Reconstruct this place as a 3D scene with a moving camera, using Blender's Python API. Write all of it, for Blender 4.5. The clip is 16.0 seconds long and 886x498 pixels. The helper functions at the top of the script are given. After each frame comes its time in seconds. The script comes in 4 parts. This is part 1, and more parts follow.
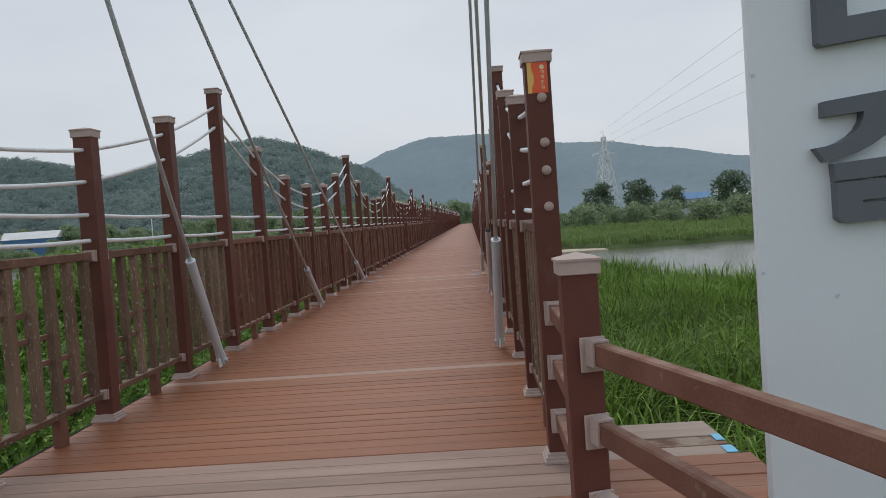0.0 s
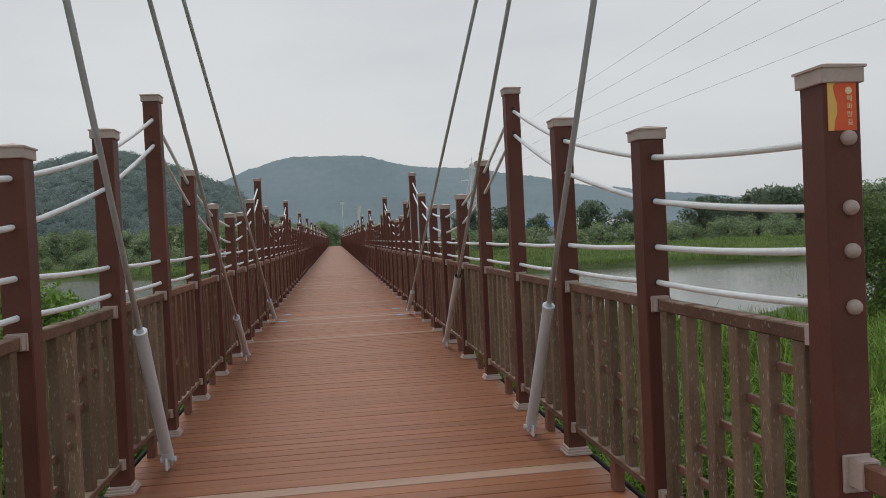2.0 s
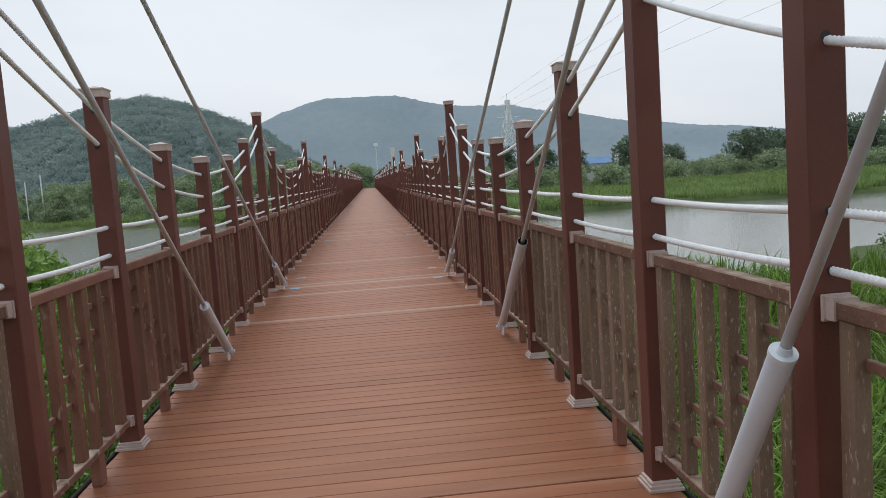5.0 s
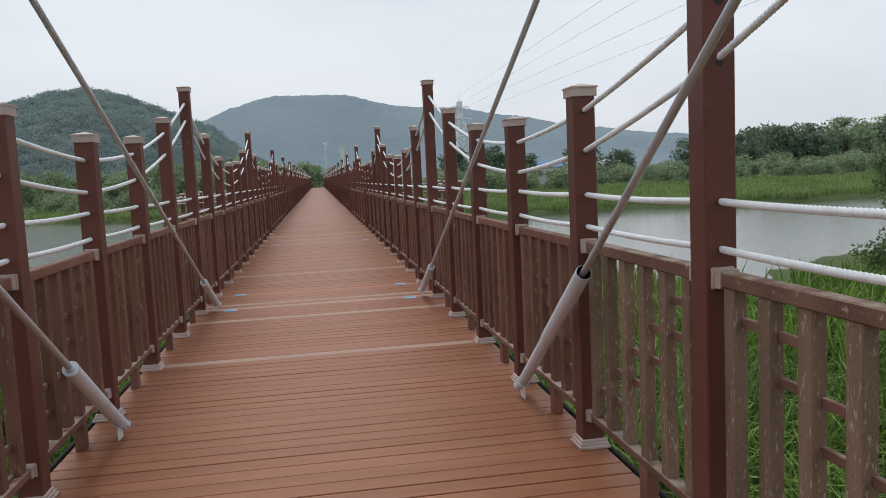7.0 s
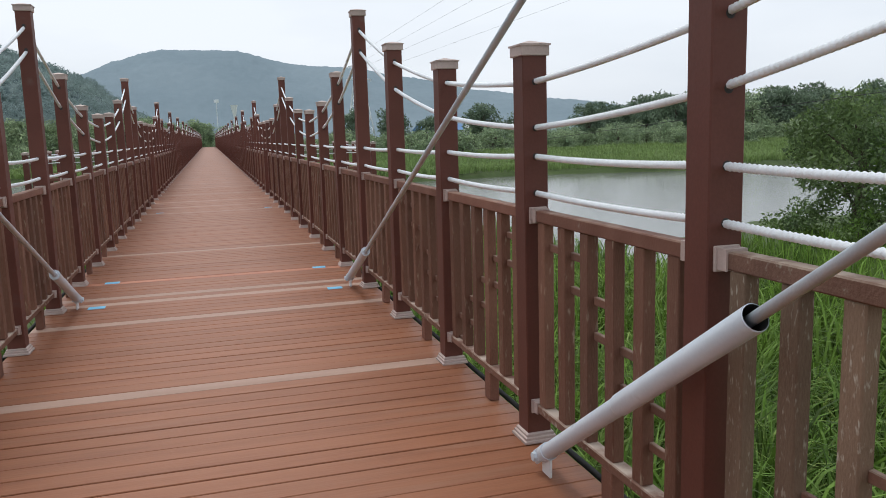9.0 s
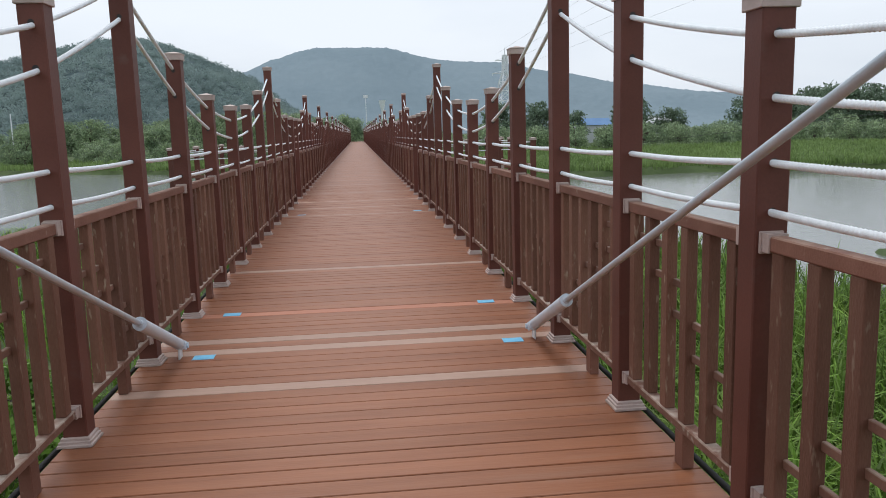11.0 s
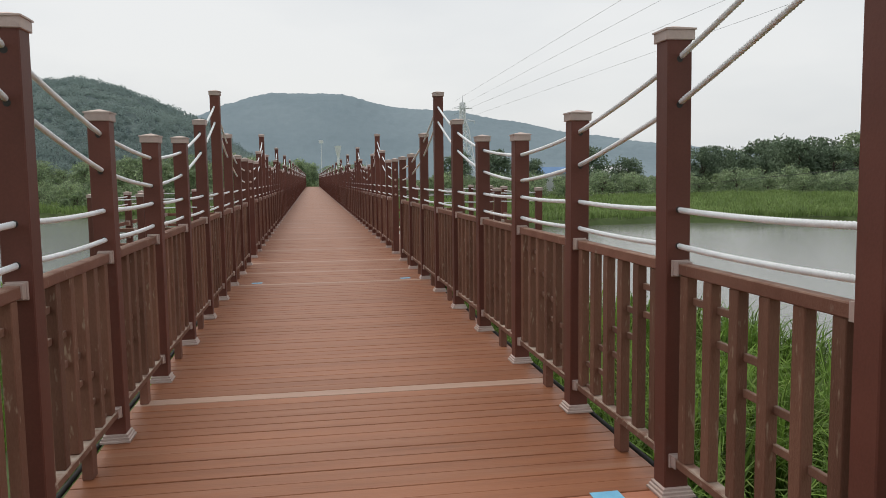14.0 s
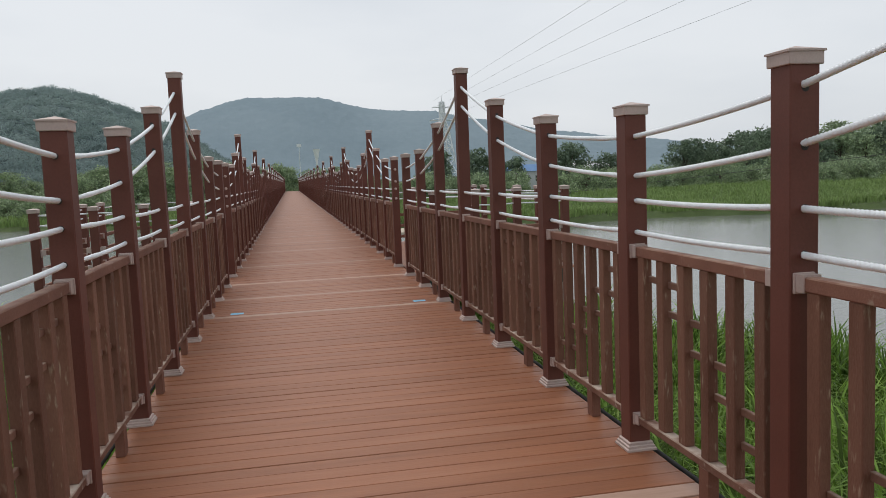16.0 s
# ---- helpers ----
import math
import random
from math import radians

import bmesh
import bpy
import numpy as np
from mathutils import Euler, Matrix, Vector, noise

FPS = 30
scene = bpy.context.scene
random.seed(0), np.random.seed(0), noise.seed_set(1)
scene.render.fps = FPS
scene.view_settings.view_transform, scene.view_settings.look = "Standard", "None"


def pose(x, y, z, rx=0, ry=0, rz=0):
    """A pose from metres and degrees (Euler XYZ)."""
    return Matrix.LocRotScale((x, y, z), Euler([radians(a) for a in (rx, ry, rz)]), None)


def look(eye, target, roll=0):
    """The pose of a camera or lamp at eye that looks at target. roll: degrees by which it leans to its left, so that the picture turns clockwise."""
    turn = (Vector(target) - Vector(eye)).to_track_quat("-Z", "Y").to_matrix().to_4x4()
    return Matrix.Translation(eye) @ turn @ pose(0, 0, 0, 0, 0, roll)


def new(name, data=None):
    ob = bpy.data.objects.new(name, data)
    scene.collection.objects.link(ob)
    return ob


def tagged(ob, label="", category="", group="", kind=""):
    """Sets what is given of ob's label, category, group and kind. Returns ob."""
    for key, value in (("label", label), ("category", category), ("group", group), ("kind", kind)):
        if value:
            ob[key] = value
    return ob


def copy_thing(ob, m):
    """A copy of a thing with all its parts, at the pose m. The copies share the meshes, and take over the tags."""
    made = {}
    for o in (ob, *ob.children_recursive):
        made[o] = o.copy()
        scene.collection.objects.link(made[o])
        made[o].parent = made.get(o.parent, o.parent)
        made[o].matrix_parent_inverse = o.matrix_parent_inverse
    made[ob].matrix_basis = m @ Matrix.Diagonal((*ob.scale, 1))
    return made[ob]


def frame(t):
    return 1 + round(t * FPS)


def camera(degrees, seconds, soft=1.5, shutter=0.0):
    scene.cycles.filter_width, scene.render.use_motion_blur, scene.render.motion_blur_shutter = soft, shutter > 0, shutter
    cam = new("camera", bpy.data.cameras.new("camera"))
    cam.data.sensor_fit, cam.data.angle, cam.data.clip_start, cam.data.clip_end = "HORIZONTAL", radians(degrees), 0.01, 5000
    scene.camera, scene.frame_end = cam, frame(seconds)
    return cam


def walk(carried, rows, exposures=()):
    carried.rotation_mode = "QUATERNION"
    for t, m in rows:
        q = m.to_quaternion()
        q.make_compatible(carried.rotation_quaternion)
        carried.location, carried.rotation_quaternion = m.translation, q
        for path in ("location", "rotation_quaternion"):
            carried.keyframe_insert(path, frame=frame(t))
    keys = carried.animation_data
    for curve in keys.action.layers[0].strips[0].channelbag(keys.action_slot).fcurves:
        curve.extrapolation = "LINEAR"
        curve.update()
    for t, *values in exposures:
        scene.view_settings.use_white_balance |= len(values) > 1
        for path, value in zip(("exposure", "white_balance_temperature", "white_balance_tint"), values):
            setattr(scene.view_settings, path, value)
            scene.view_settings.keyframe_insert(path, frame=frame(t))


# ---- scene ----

cam = camera(59.56, 16.0, soft=0.6)
PATH = [
    (0, 1.101, -3.772, 1.206, 2.04, -2.13, 4), (0.5, 0.782, -3.467, 1.324, -1.75, -1.5, 5.03), (1, 0.441, -3.075, 1.398, -5.37, 0.02, 5.26),
    (1.5, 0.157, -2.678, 1.441, -8.2, -0.57, 4.32), (2, -0.085, -2.234, 1.514, -8.01, -1.06, 2.62), (2.5, -0.159, -1.83, 1.552, -9.43, -1.63, 2.8),
    (3, -0.109, -1.378, 1.574, -5.55, -3.27, 3.1), (3.5, -0.03, -0.879, 1.571, -7.21, -4.45, 3.19), (4, 0.115, -0.349, 1.574, -9.57, -4.89, 3.93),
    (4.5, 0.136, 0.184, 1.57, -7.21, -5.18, 3.15), (4.7, 0.161, 0.368, 1.581, -5.74, -5.32, 4.15), (6.8, 0.045, 2.752, 1.577, -4.25, -5.39, 2.27),
    (7, 0.039, 2.982, 1.55, -9.18, -5.48, 2.7), (7.5, 0.042, 3.519, 1.567, -11.26, -5.72, 2.86), (8, -0, 4.028, 1.561, -13.7, -6.22, 2.35),
    (8.2, -0.007, 4.206, 1.523, -16.7, -6.4, 2.01), (10.3, -0.008, 6.456, 1.538, -15.3, -11.28, 0.36), (10.5, 0.041, 6.667, 1.535, -13.06, -10.75, 1.2),
    (11, 0.038, 7.25, 1.545, -6.25, -8.59, 1.6), (11.5, 0.014, 7.789, 1.568, -7.37, -7.37, 0.95), (12, 0.028, 8.335, 1.607, -4.58, -4.55, 1.69),
    (12.5, -0.005, 8.883, 1.601, -4.22, -4.36, 2.2), (13, -0.038, 9.493, 1.588, -6.16, -4.74, 2.9), (13.5, -0.165, 10.041, 1.587, -7.78, -4.96, 2.51),
    (14, -0.253, 10.61, 1.574, -9.61, -5.26, 0.76), (14.5, -0.365, 11.19, 1.572, -5.22, -5.43, -0.36), (15, -0.366, 11.778, 1.563, -7.12, -6.05, -0.41),
    (15.5, -0.411, 12.372, 1.568, -9.36, -6.11, -0.07), (16, -0.384, 12.899, 1.576, -11.15, -5.28, 2.4),
]
walk(cam, [(t, pose(x, y, z, 90 + p, r, w)) for t, x, y, z, w, p, r in PATH], exposures=[(0, 0.04, 6450, 10), (0.5, -0.09, 6700, 10), (1, -0.12, 6850, 10), (1.5, -0.05, 6900, 10), (2.5, 0.04, 6700, 10), (3.5, 0.28, 6600, 10), (4.5, 0.34, 6500, 10), (7, 0.28, 6500, 10), (8.2, 0.32, 6500, 10), (10.3, 0.68, 6300, 10), (10.6, 0.59, 6300, 10), (11, 0.44, 6350, 10), (11.5, 0.33, 6500, 10), (12.5, 0.19, 6800, 10), (14, 0.30, 6950, 10), (15, 0.33, 6800, 10), (16, 0.24, 6650, 10)])

# ---------------------------------------------------------------- overcast light
SUN_EL, SUN_AZ = 60.0, -14.0
world = bpy.data.worlds.new("overcast_sky")
scene.world = world
world.use_nodes = True
wn, wl = world.node_tree.nodes, world.node_tree.links
wn.clear()
w_out = wn.new("ShaderNodeOutputWorld")
w_bg = wn.new("ShaderNodeBackground")
w_sky = wn.new("ShaderNodeTexSky")
w_sky.sky_type = "NISHITA"
w_sky.sun_disc = False
w_sky.sun_elevation, w_sky.sun_rotation = radians(SUN_EL), radians(SUN_AZ)
w_sky.dust_density = 4.0
w_scale = wn.new("ShaderNodeVectorMath")
w_scale.operation = "SCALE"
w_scale.inputs["Scale"].default_value = 0.10
w_tc = wn.new("ShaderNodeTexCoord")
w_map = wn.new("ShaderNodeMapping")
w_map.inputs["Scale"].default_value = (1.0, 1.0, 3.5)
w_noise = wn.new("ShaderNodeTexNoise")
w_noise.inputs["Scale"].default_value = 1.6
w_noise.inputs["Detail"].default_value = 5.0
w_ramp = wn.new("ShaderNodeValToRGB")
w_ramp.color_ramp.elements[0].position, w_ramp.color_ramp.elements[1].position = 0.28, 0.66
w_ramp.color_ramp.elements[0].color = (0.515, 0.565, 0.628, 1)
w_ramp.color_ramp.elements[1].color = (0.668, 0.706, 0.752, 1)
w_mix = wn.new("ShaderNodeMix")
w_mix.data_type = "RGBA"
w_mix.inputs["Factor"].default_value = 0.9
wl.new(w_sky.outputs["Color"], w_scale.inputs[0])
wl.new(w_tc.outputs["Generated"], w_map.inputs["Vector"])
wl.new(w_map.outputs["Vector"], w_noise.inputs["Vector"])
wl.new(w_noise.outputs["Fac"], w_ramp.inputs["Fac"])
wl.new(w_scale.outputs["Vector"], w_mix.inputs["A"])
wl.new(w_ramp.outputs["Color"], w_mix.inputs["B"])
wl.new(w_mix.outputs["Result"], w_bg.inputs["Color"])
w_bg.inputs["Strength"].default_value = 1.0
wl.new(w_bg.outputs["Background"], w_out.inputs["Surface"])

sun = new("sun", bpy.data.lights.new("sun", "SUN"))
sun.data.energy, sun.data.angle, sun.data.color = 0.95, radians(25), (1.0, 0.97, 0.93)
sun.matrix_world = look((0, 0, 60), (-math.sin(radians(SUN_AZ)) * 40, -math.cos(radians(SUN_AZ)) * 40, 60 - 40 * math.tan(radians(SUN_EL))))


# ---------------------------------------------------------------- materials
def material(name, dark, light, rough=0.7, metal=0.0, scale=6.0, stretch=(1, 1, 1), fine=60.0, bump=0.15, vary=0.0,
             stain=None, stain_at=0.62, stain_scale=4.0, island=False, dist=0.01, spec=0.5, thin=0.0,
             dust=None, lane=None):
    """A two-scale procedural surface: broad patches, fine grain, an optional stain colour, piece to piece variation."""
    m = bpy.data.materials.new(name)
    m.use_nodes = True
    n, l = m.node_tree.nodes, m.node_tree.links
    b = n["Principled BSDF"]
    tc, mp = n.new("ShaderNodeTexCoord"), n.new("ShaderNodeMapping")
    mp.inputs["Scale"].default_value = stretch
    l.new(tc.outputs["Object"], mp.inputs["Vector"])
    info = n.new("ShaderNodeObjectInfo")
    off = n.new("ShaderNodeVectorMath")
    off.operation = "MULTIPLY_ADD"
    comb = n.new("ShaderNodeCombineXYZ")
    for k in "XYZ":
        l.new(info.outputs["Random"], comb.inputs[k])
    l.new(comb.outputs["Vector"], off.inputs[0])
    off.inputs[1].default_value = (37, 53, 71)
    l.new(mp.outputs["Vector"], off.inputs[2])
    n1, n2 = n.new("ShaderNodeTexNoise"), n.new("ShaderNodeTexNoise")
    for q, s in ((n1, scale), (n2, fine)):
        q.inputs["Scale"].default_value, q.inputs["Detail"].default_value = s, 4.0
        l.new(off.outputs["Vector"], q.inputs["Vector"])
    add = n.new("ShaderNodeMath")
    add.operation = "MULTIPLY_ADD"
    l.new(n2.outputs["Fac"], add.inputs[0])
    add.inputs[1].default_value = 0.45
    l.new(n1.outputs["Fac"], add.inputs[2])
    ramp = n.new("ShaderNodeValToRGB")
    ramp.color_ramp.elements[0].position, ramp.color_ramp.elements[1].position = 0.45, 0.95
    ramp.color_ramp.elements[0].color, ramp.color_ramp.elements[1].color = (*dark, 1), (*light, 1)
    l.new(add.outputs["Value"], ramp.inputs["Fac"])
    colour = ramp.outputs["Color"]
    if stain:
        n3 = n.new("ShaderNodeTexNoise")
        n3.inputs["Scale"].default_value, n3.inputs["Detail"].default_value = stain_scale, 7.0
        l.new(off.outputs["Vector"], n3.inputs["Vector"])
        r3 = n.new("ShaderNodeValToRGB")
        r3.color_ramp.elements[0].position, r3.color_ramp.elements[1].position = stain_at, stain_at + 0.12
        l.new(n3.outputs["Fac"], r3.inputs["Fac"])
        mx = n.new("ShaderNodeMix")
        mx.data_type = "RGBA"
        l.new(r3.outputs["Color"], mx.inputs["Factor"])
        l.new(colour, mx.inputs["A"])
        mx.inputs["B"].default_value = (*stain, 1)
        colour = mx.outputs["Result"]
    if dust:
        geo_up, sep, settle = n.new("ShaderNodeNewGeometry"), n.new("ShaderNodeSeparateXYZ"), n.new("ShaderNodeMath")
        settle.operation = "MULTIPLY"
        settle.use_clamp = True
        n4 = n.new("ShaderNodeTexNoise")
        n4.inputs["Scale"].default_value, n4.inputs["Detail"].default_value = 9.0, 6.0
        r4 = n.new("ShaderNodeMapRange")
        r4.inputs["From Min"].default_value, r4.inputs["From Max"].default_value = 0.36, 0.62
        l.new(off.outputs["Vector"], n4.inputs["Vector"])
        l.new(n4.outputs["Fac"], r4.inputs["Value"])
        l.new(geo_up.outputs["Normal"], sep.inputs["Vector"])
        l.new(sep.outputs["Z"], settle.inputs[0])
        l.new(r4.outputs["Result"], settle.inputs[1])
        md = n.new("ShaderNodeMix")
        md.data_type = "RGBA"
        l.new(settle.outputs["Value"], md.inputs["Factor"])
        l.new(colour, md.inputs["A"])
        md.inputs["B"].default_value = (*dust, 1)
        colour = md.outputs["Result"]
    if lane:
        place, sep = n.new("ShaderNodeSeparateXYZ"), n.new("ShaderNodeMath")
        sep.operation = "ABSOLUTE"
        l.new(tc.outputs["Object"], place.inputs["Vector"])
        l.new(place.outputs["X"], sep.inputs[0])
        r5 = n.new("ShaderNodeMapRange")
        r5.interpolation_type = "SMOOTHSTEP"
        r5.inputs["From Min"].default_value, r5.inputs["From Max"].default_value = 1.25, 0.25
        l.new(sep.outputs["Value"], r5.inputs["Value"])
        rub = n.new("ShaderNodeMath")
        rub.operation = "MULTIPLY"
        l.new(r5.outputs["Result"], rub.inputs[0])
        l.new(n1.outputs["Fac"], rub.inputs[1])
        ml = n.new("ShaderNodeMix")
        ml.data_type = "RGBA"
        l.new(rub.outputs["Value"], ml.inputs["Factor"])
        l.new(colour, ml.inputs["A"])
        ml.inputs["B"].default_value = (*lane, 1)
        colour = ml.outputs["Result"]
    if vary:
        hsv = n.new("ShaderNodeHueSaturation")
        mr = n.new("ShaderNodeMapRange")
        mr.inputs["To Min"].default_value, mr.inputs["To Max"].default_value = 1 - vary, 1 + vary
        if island:
            geo = n.new("ShaderNodeNewGeometry")
            l.new(geo.outputs["Random Per Island"], mr.inputs["Value"])
        else:
            l.new(info.outputs["Random"], mr.inputs["Value"])
        l.new(mr.outputs["Result"], hsv.inputs["Value"])
        l.new(colour, hsv.inputs["Color"])
        colour = hsv.outputs["Color"]
    l.new(colour, b.inputs["Base Color"])
    b.inputs["Roughness"].default_value, b.inputs["Metallic"].default_value = rough, metal
    b.inputs["Specular IOR Level"].default_value = spec
    if thin:
        tl, ms = n.new("ShaderNodeBsdfTranslucent"), n.new("ShaderNodeMixShader")
        ms.inputs["Fac"].default_value = thin
        l.new(colour, tl.inputs["Color"])
        l.new(b.outputs["BSDF"], ms.inputs[1])
        l.new(tl.outputs["BSDF"], ms.inputs[2])
        l.new(ms.outputs["Shader"], n["Material Output"].inputs["Surface"])
    if bump:
        bp = n.new("ShaderNodeBump")
        bp.inputs["Strength"].default_value, bp.inputs["Distance"].default_value = bump, dist
        l.new(n2.outputs["Fac"], bp.inputs["Height"])
        l.new(bp.outputs["Normal"], b.inputs["Normal"])
    return m


M_POST = material("brown_post_paint", (0.110, 0.038, 0.027), (0.150, 0.053, 0.038), 0.55, spec=0.3, scale=3, fine=90, bump=0.06, vary=0.10,
                  stain=(0.14, 0.075, 0.06), stain_at=0.66, stain_scale=5)
M_CAP = material("beige_cap_plastic", (0.40, 0.31, 0.275), (0.52, 0.41, 0.37), 0.55, scale=8, fine=120, bump=0.06, vary=0.06,
                 stain=(0.22, 0.17, 0.15), stain_at=0.68, stain_scale=14)
M_RAIL = material("brown_composite_rail", (0.165, 0.070, 0.046), (0.235, 0.112, 0.078), 0.7, spec=0.3, scale=5, stretch=(1, 1, 1), fine=110, bump=0.2,
                  vary=0.12, stain=(0.30, 0.215, 0.165), stain_at=0.66, stain_scale=16, dust=(0.30, 0.185, 0.135))
M_BALUSTER = material("weathered_baluster_composite", (0.130, 0.057, 0.036), (0.212, 0.105, 0.070), 0.75, scale=3, stretch=(2, 2, 0.5),
                      fine=90, bump=0.25, vary=0.2, stain=(0.33, 0.245, 0.175), stain_at=0.625, stain_scale=20, spec=0.3)
M_BALUSTER_OLD = material("lichen_grey_baluster", (0.145, 0.092, 0.062), (0.240, 0.165, 0.114), 0.85, scale=4, stretch=(2, 2, 0.6),
                          fine=90, bump=0.3, vary=0.22, stain=(0.40, 0.355, 0.285), stain_at=0.595, stain_scale=42, spec=0.2)
M_RAIL_OLD = material("dirty_brown_rail", (0.120, 0.062, 0.044), (0.20, 0.115, 0.083), 0.8, spec=0.2, scale=6, fine=100, bump=0.3,
                      vary=0.12, stain=(0.33, 0.28, 0.225), stain_at=0.62, stain_scale=36, dust=(0.36, 0.285, 0.225))
M_LEDGE = material("dusty_bottom_rail", (0.150, 0.070, 0.048), (0.235, 0.125, 0.090), 0.8, spec=0.2, scale=6, fine=100, bump=0.3,
                   vary=0.12, stain=(0.38, 0.31, 0.25), stain_at=0.60, stain_scale=22, dust=(0.46, 0.37, 0.30))
M_RUNG = material("dark_rung_composite", (0.135, 0.062, 0.040), (0.215, 0.110, 0.075), 0.75, scale=6, fine=90, vary=0.15, dust=(0.30, 0.205, 0.150))
M_DECK = material("reddish_brown_deck_board", (0.204, 0.071, 0.031), (0.300, 0.113, 0.051), 0.50, spec=0.36, scale=1.6, stretch=(0.6, 6, 6), fine=14,
                  bump=0.10, vary=0.07, lane=(0.345, 0.139, 0.068), stain=(0.285, 0.128, 0.072), stain_at=0.56, stain_scale=1.3)
M_DECK_FAR = material("reddish_brown_deck_far", (0.204, 0.071, 0.031), (0.300, 0.113, 0.051), 0.50, spec=0.36, scale=0.6, stretch=(0.6, 6, 6), fine=14,
                      bump=0.1, vary=0.07, island=True, lane=(0.345, 0.139, 0.068), stain=(0.285, 0.128, 0.072), stain_at=0.56, stain_scale=0.6)
M_DECK_PALE = material("pale_deck_board", (0.355, 0.215, 0.155), (0.435, 0.278, 0.208), 0.6, scale=1.6, stretch=(0.6, 6, 6), fine=14, bump=0.1, vary=0.08)
M_DECK_ORANGE = material("orange_brown_deck_board", (0.40, 0.145, 0.075), (0.47, 0.185, 0.105), 0.6, scale=1.6, stretch=(0.6, 6, 6), fine=14, bump=0.1)
M_DECK_GREY = material("grey_brown_worn_deck_board", (0.26, 0.17, 0.135), (0.36, 0.245, 0.20), 0.65, scale=1.6, stretch=(0.6, 6, 6), fine=14,
                       bump=0.12, vary=0.10, stain=(0.22, 0.13, 0.10), stain_at=0.6, stain_scale=1.5)
M_DECK_TAN = material("tan_grey_entrance_board", (0.31, 0.235, 0.19), (0.40, 0.31, 0.255), 0.7, scale=1.6, stretch=(0.6, 6, 6), fine=14, bump=0.1, vary=0.06)
M_TAPE = material("sky_blue_tape", (0.13, 0.45, 0.72), (0.20, 0.56, 0.80), 0.5, scale=20, fine=120, bump=0.05)
M_ROPE = material("white_polyester_rope", (0.74, 0.765, 0.785), (0.86, 0.885, 0.905), 0.8, scale=25, fine=200, bump=0.2, stain=(0.58, 0.58, 0.57), stain_at=0.68, stain_scale=30)
M_STEEL = material("grey_painted_steel", (0.56, 0.63, 0.695), (0.65, 0.715, 0.775), 0.42, metal=0.0, scale=4, fine=90, bump=0.03, stain=(0.36, 0.355, 0.35), stain_at=0.67)
M_CABLE = material("galvanised_steel_strand", (0.52, 0.61, 0.685), (0.62, 0.70, 0.765), 0.45, metal=0.1, scale=9, fine=140, bump=0.15)
M_DARK = material("dark_rubber", (0.02, 0.02, 0.02), (0.035, 0.033, 0.03), 0.7, scale=8, fine=60)
M_GIRDER = material("dark_green_girder_paint", (0.035, 0.05, 0.04), (0.055, 0.075, 0.06), 0.6, scale=2, fine=40)
M_CONCRETE = material("grey_concrete", (0.28, 0.27, 0.255), (0.38, 0.37, 0.35), 0.85, scale=1.5, fine=40, stain=(0.2, 0.19, 0.17))
M_PANEL = material("white_painted_sign_panel", (0.76, 0.835, 0.875), (0.80, 0.87, 0.905), 0.5, scale=1.5, fine=60, bump=0.03)
M_LETTER = material("slate_grey_letter", (0.115, 0.135, 0.155), (0.14, 0.16, 0.18), 0.5, scale=4, fine=90, bump=0.03)
M_ORANGE = material("orange_red_sign_enamel", (0.75, 0.09, 0.025), (0.82, 0.12, 0.035), 0.35, scale=5, fine=60, bump=0.0)
M_YELLOW = material("yellow_sign_enamel", (0.80, 0.50, 0.12), (0.85, 0.56, 0.16), 0.35, scale=5, fine=60, bump=0.0)
M_PRINT = material("pale_yellow_print", (0.82, 0.66, 0.38), (0.86, 0.70, 0.42), 0.4, scale=5, fine=60, bump=0.0)
M_REED = material("green_reed_blade", (0.052, 0.112, 0.018), (0.220, 0.350, 0.064), 0.6, spec=0.2, scale=0.35, fine=3, bump=0, vary=0.6, island=True, thin=0.35)
# Leaves of far bushes and trees; the pale bluish lift is haze painted in.
M_LEAF = material("haze_tinted_green_leaf", (0.150, 0.220, 0.128), (0.340, 0.425, 0.232), 0.55, scale=0.5, fine=4, bump=0, vary=0.45, island=True, thin=0.35)
M_LEAF_BRIGHT = material("fresh_green_leaf", (0.11, 0.215, 0.035), (0.22, 0.36, 0.07), 0.55, scale=0.6, fine=4, bump=0, vary=0.4, island=True, thin=0.35)
M_LEAF_DARK = material("dark_pine_needles", (0.090, 0.136, 0.090), (0.190, 0.255, 0.162), 0.65, scale=0.4, fine=3, bump=0, vary=0.4, island=True, thin=0.35)
M_REED_FAR = material("far_green_reed_belt", (0.135, 0.210, 0.060), (0.235, 0.330, 0.112), 0.7, scale=0.12, fine=1.2, bump=0, vary=0.25, island=True, thin=0.35)
M_SEDGE = material("yellow_green_sedge", (0.13, 0.195, 0.045), (0.29, 0.38, 0.10), 0.6, spec=0.2, scale=0.35, fine=3, bump=0, vary=0.4, island=True, thin=0.35)
M_LEAF_NEAR = material("willow_leaf", (0.065, 0.115, 0.038), (0.165, 0.240, 0.078), 0.55, scale=0.6, fine=4, bump=0, vary=0.45, island=True, thin=0.35)
M_BARK = material("grey_brown_bark", (0.06, 0.045, 0.035), (0.12, 0.09, 0.07), 0.9, scale=8, fine=50, bump=0.5)
M_GROUND = material("weedy_ground", (0.04, 0.065, 0.018), (0.085, 0.125, 0.035), 0.95, scale=0.12, fine=2.0, bump=0.6, dist=0.15,
                    stain=(0.13, 0.12, 0.055), stain_at=0.64, stain_scale=0.3)
M_SAND = material("pale_sand", (0.42, 0.36, 0.27), (0.52, 0.46, 0.36), 0.95, scale=0.6, fine=12, bump=0.3)
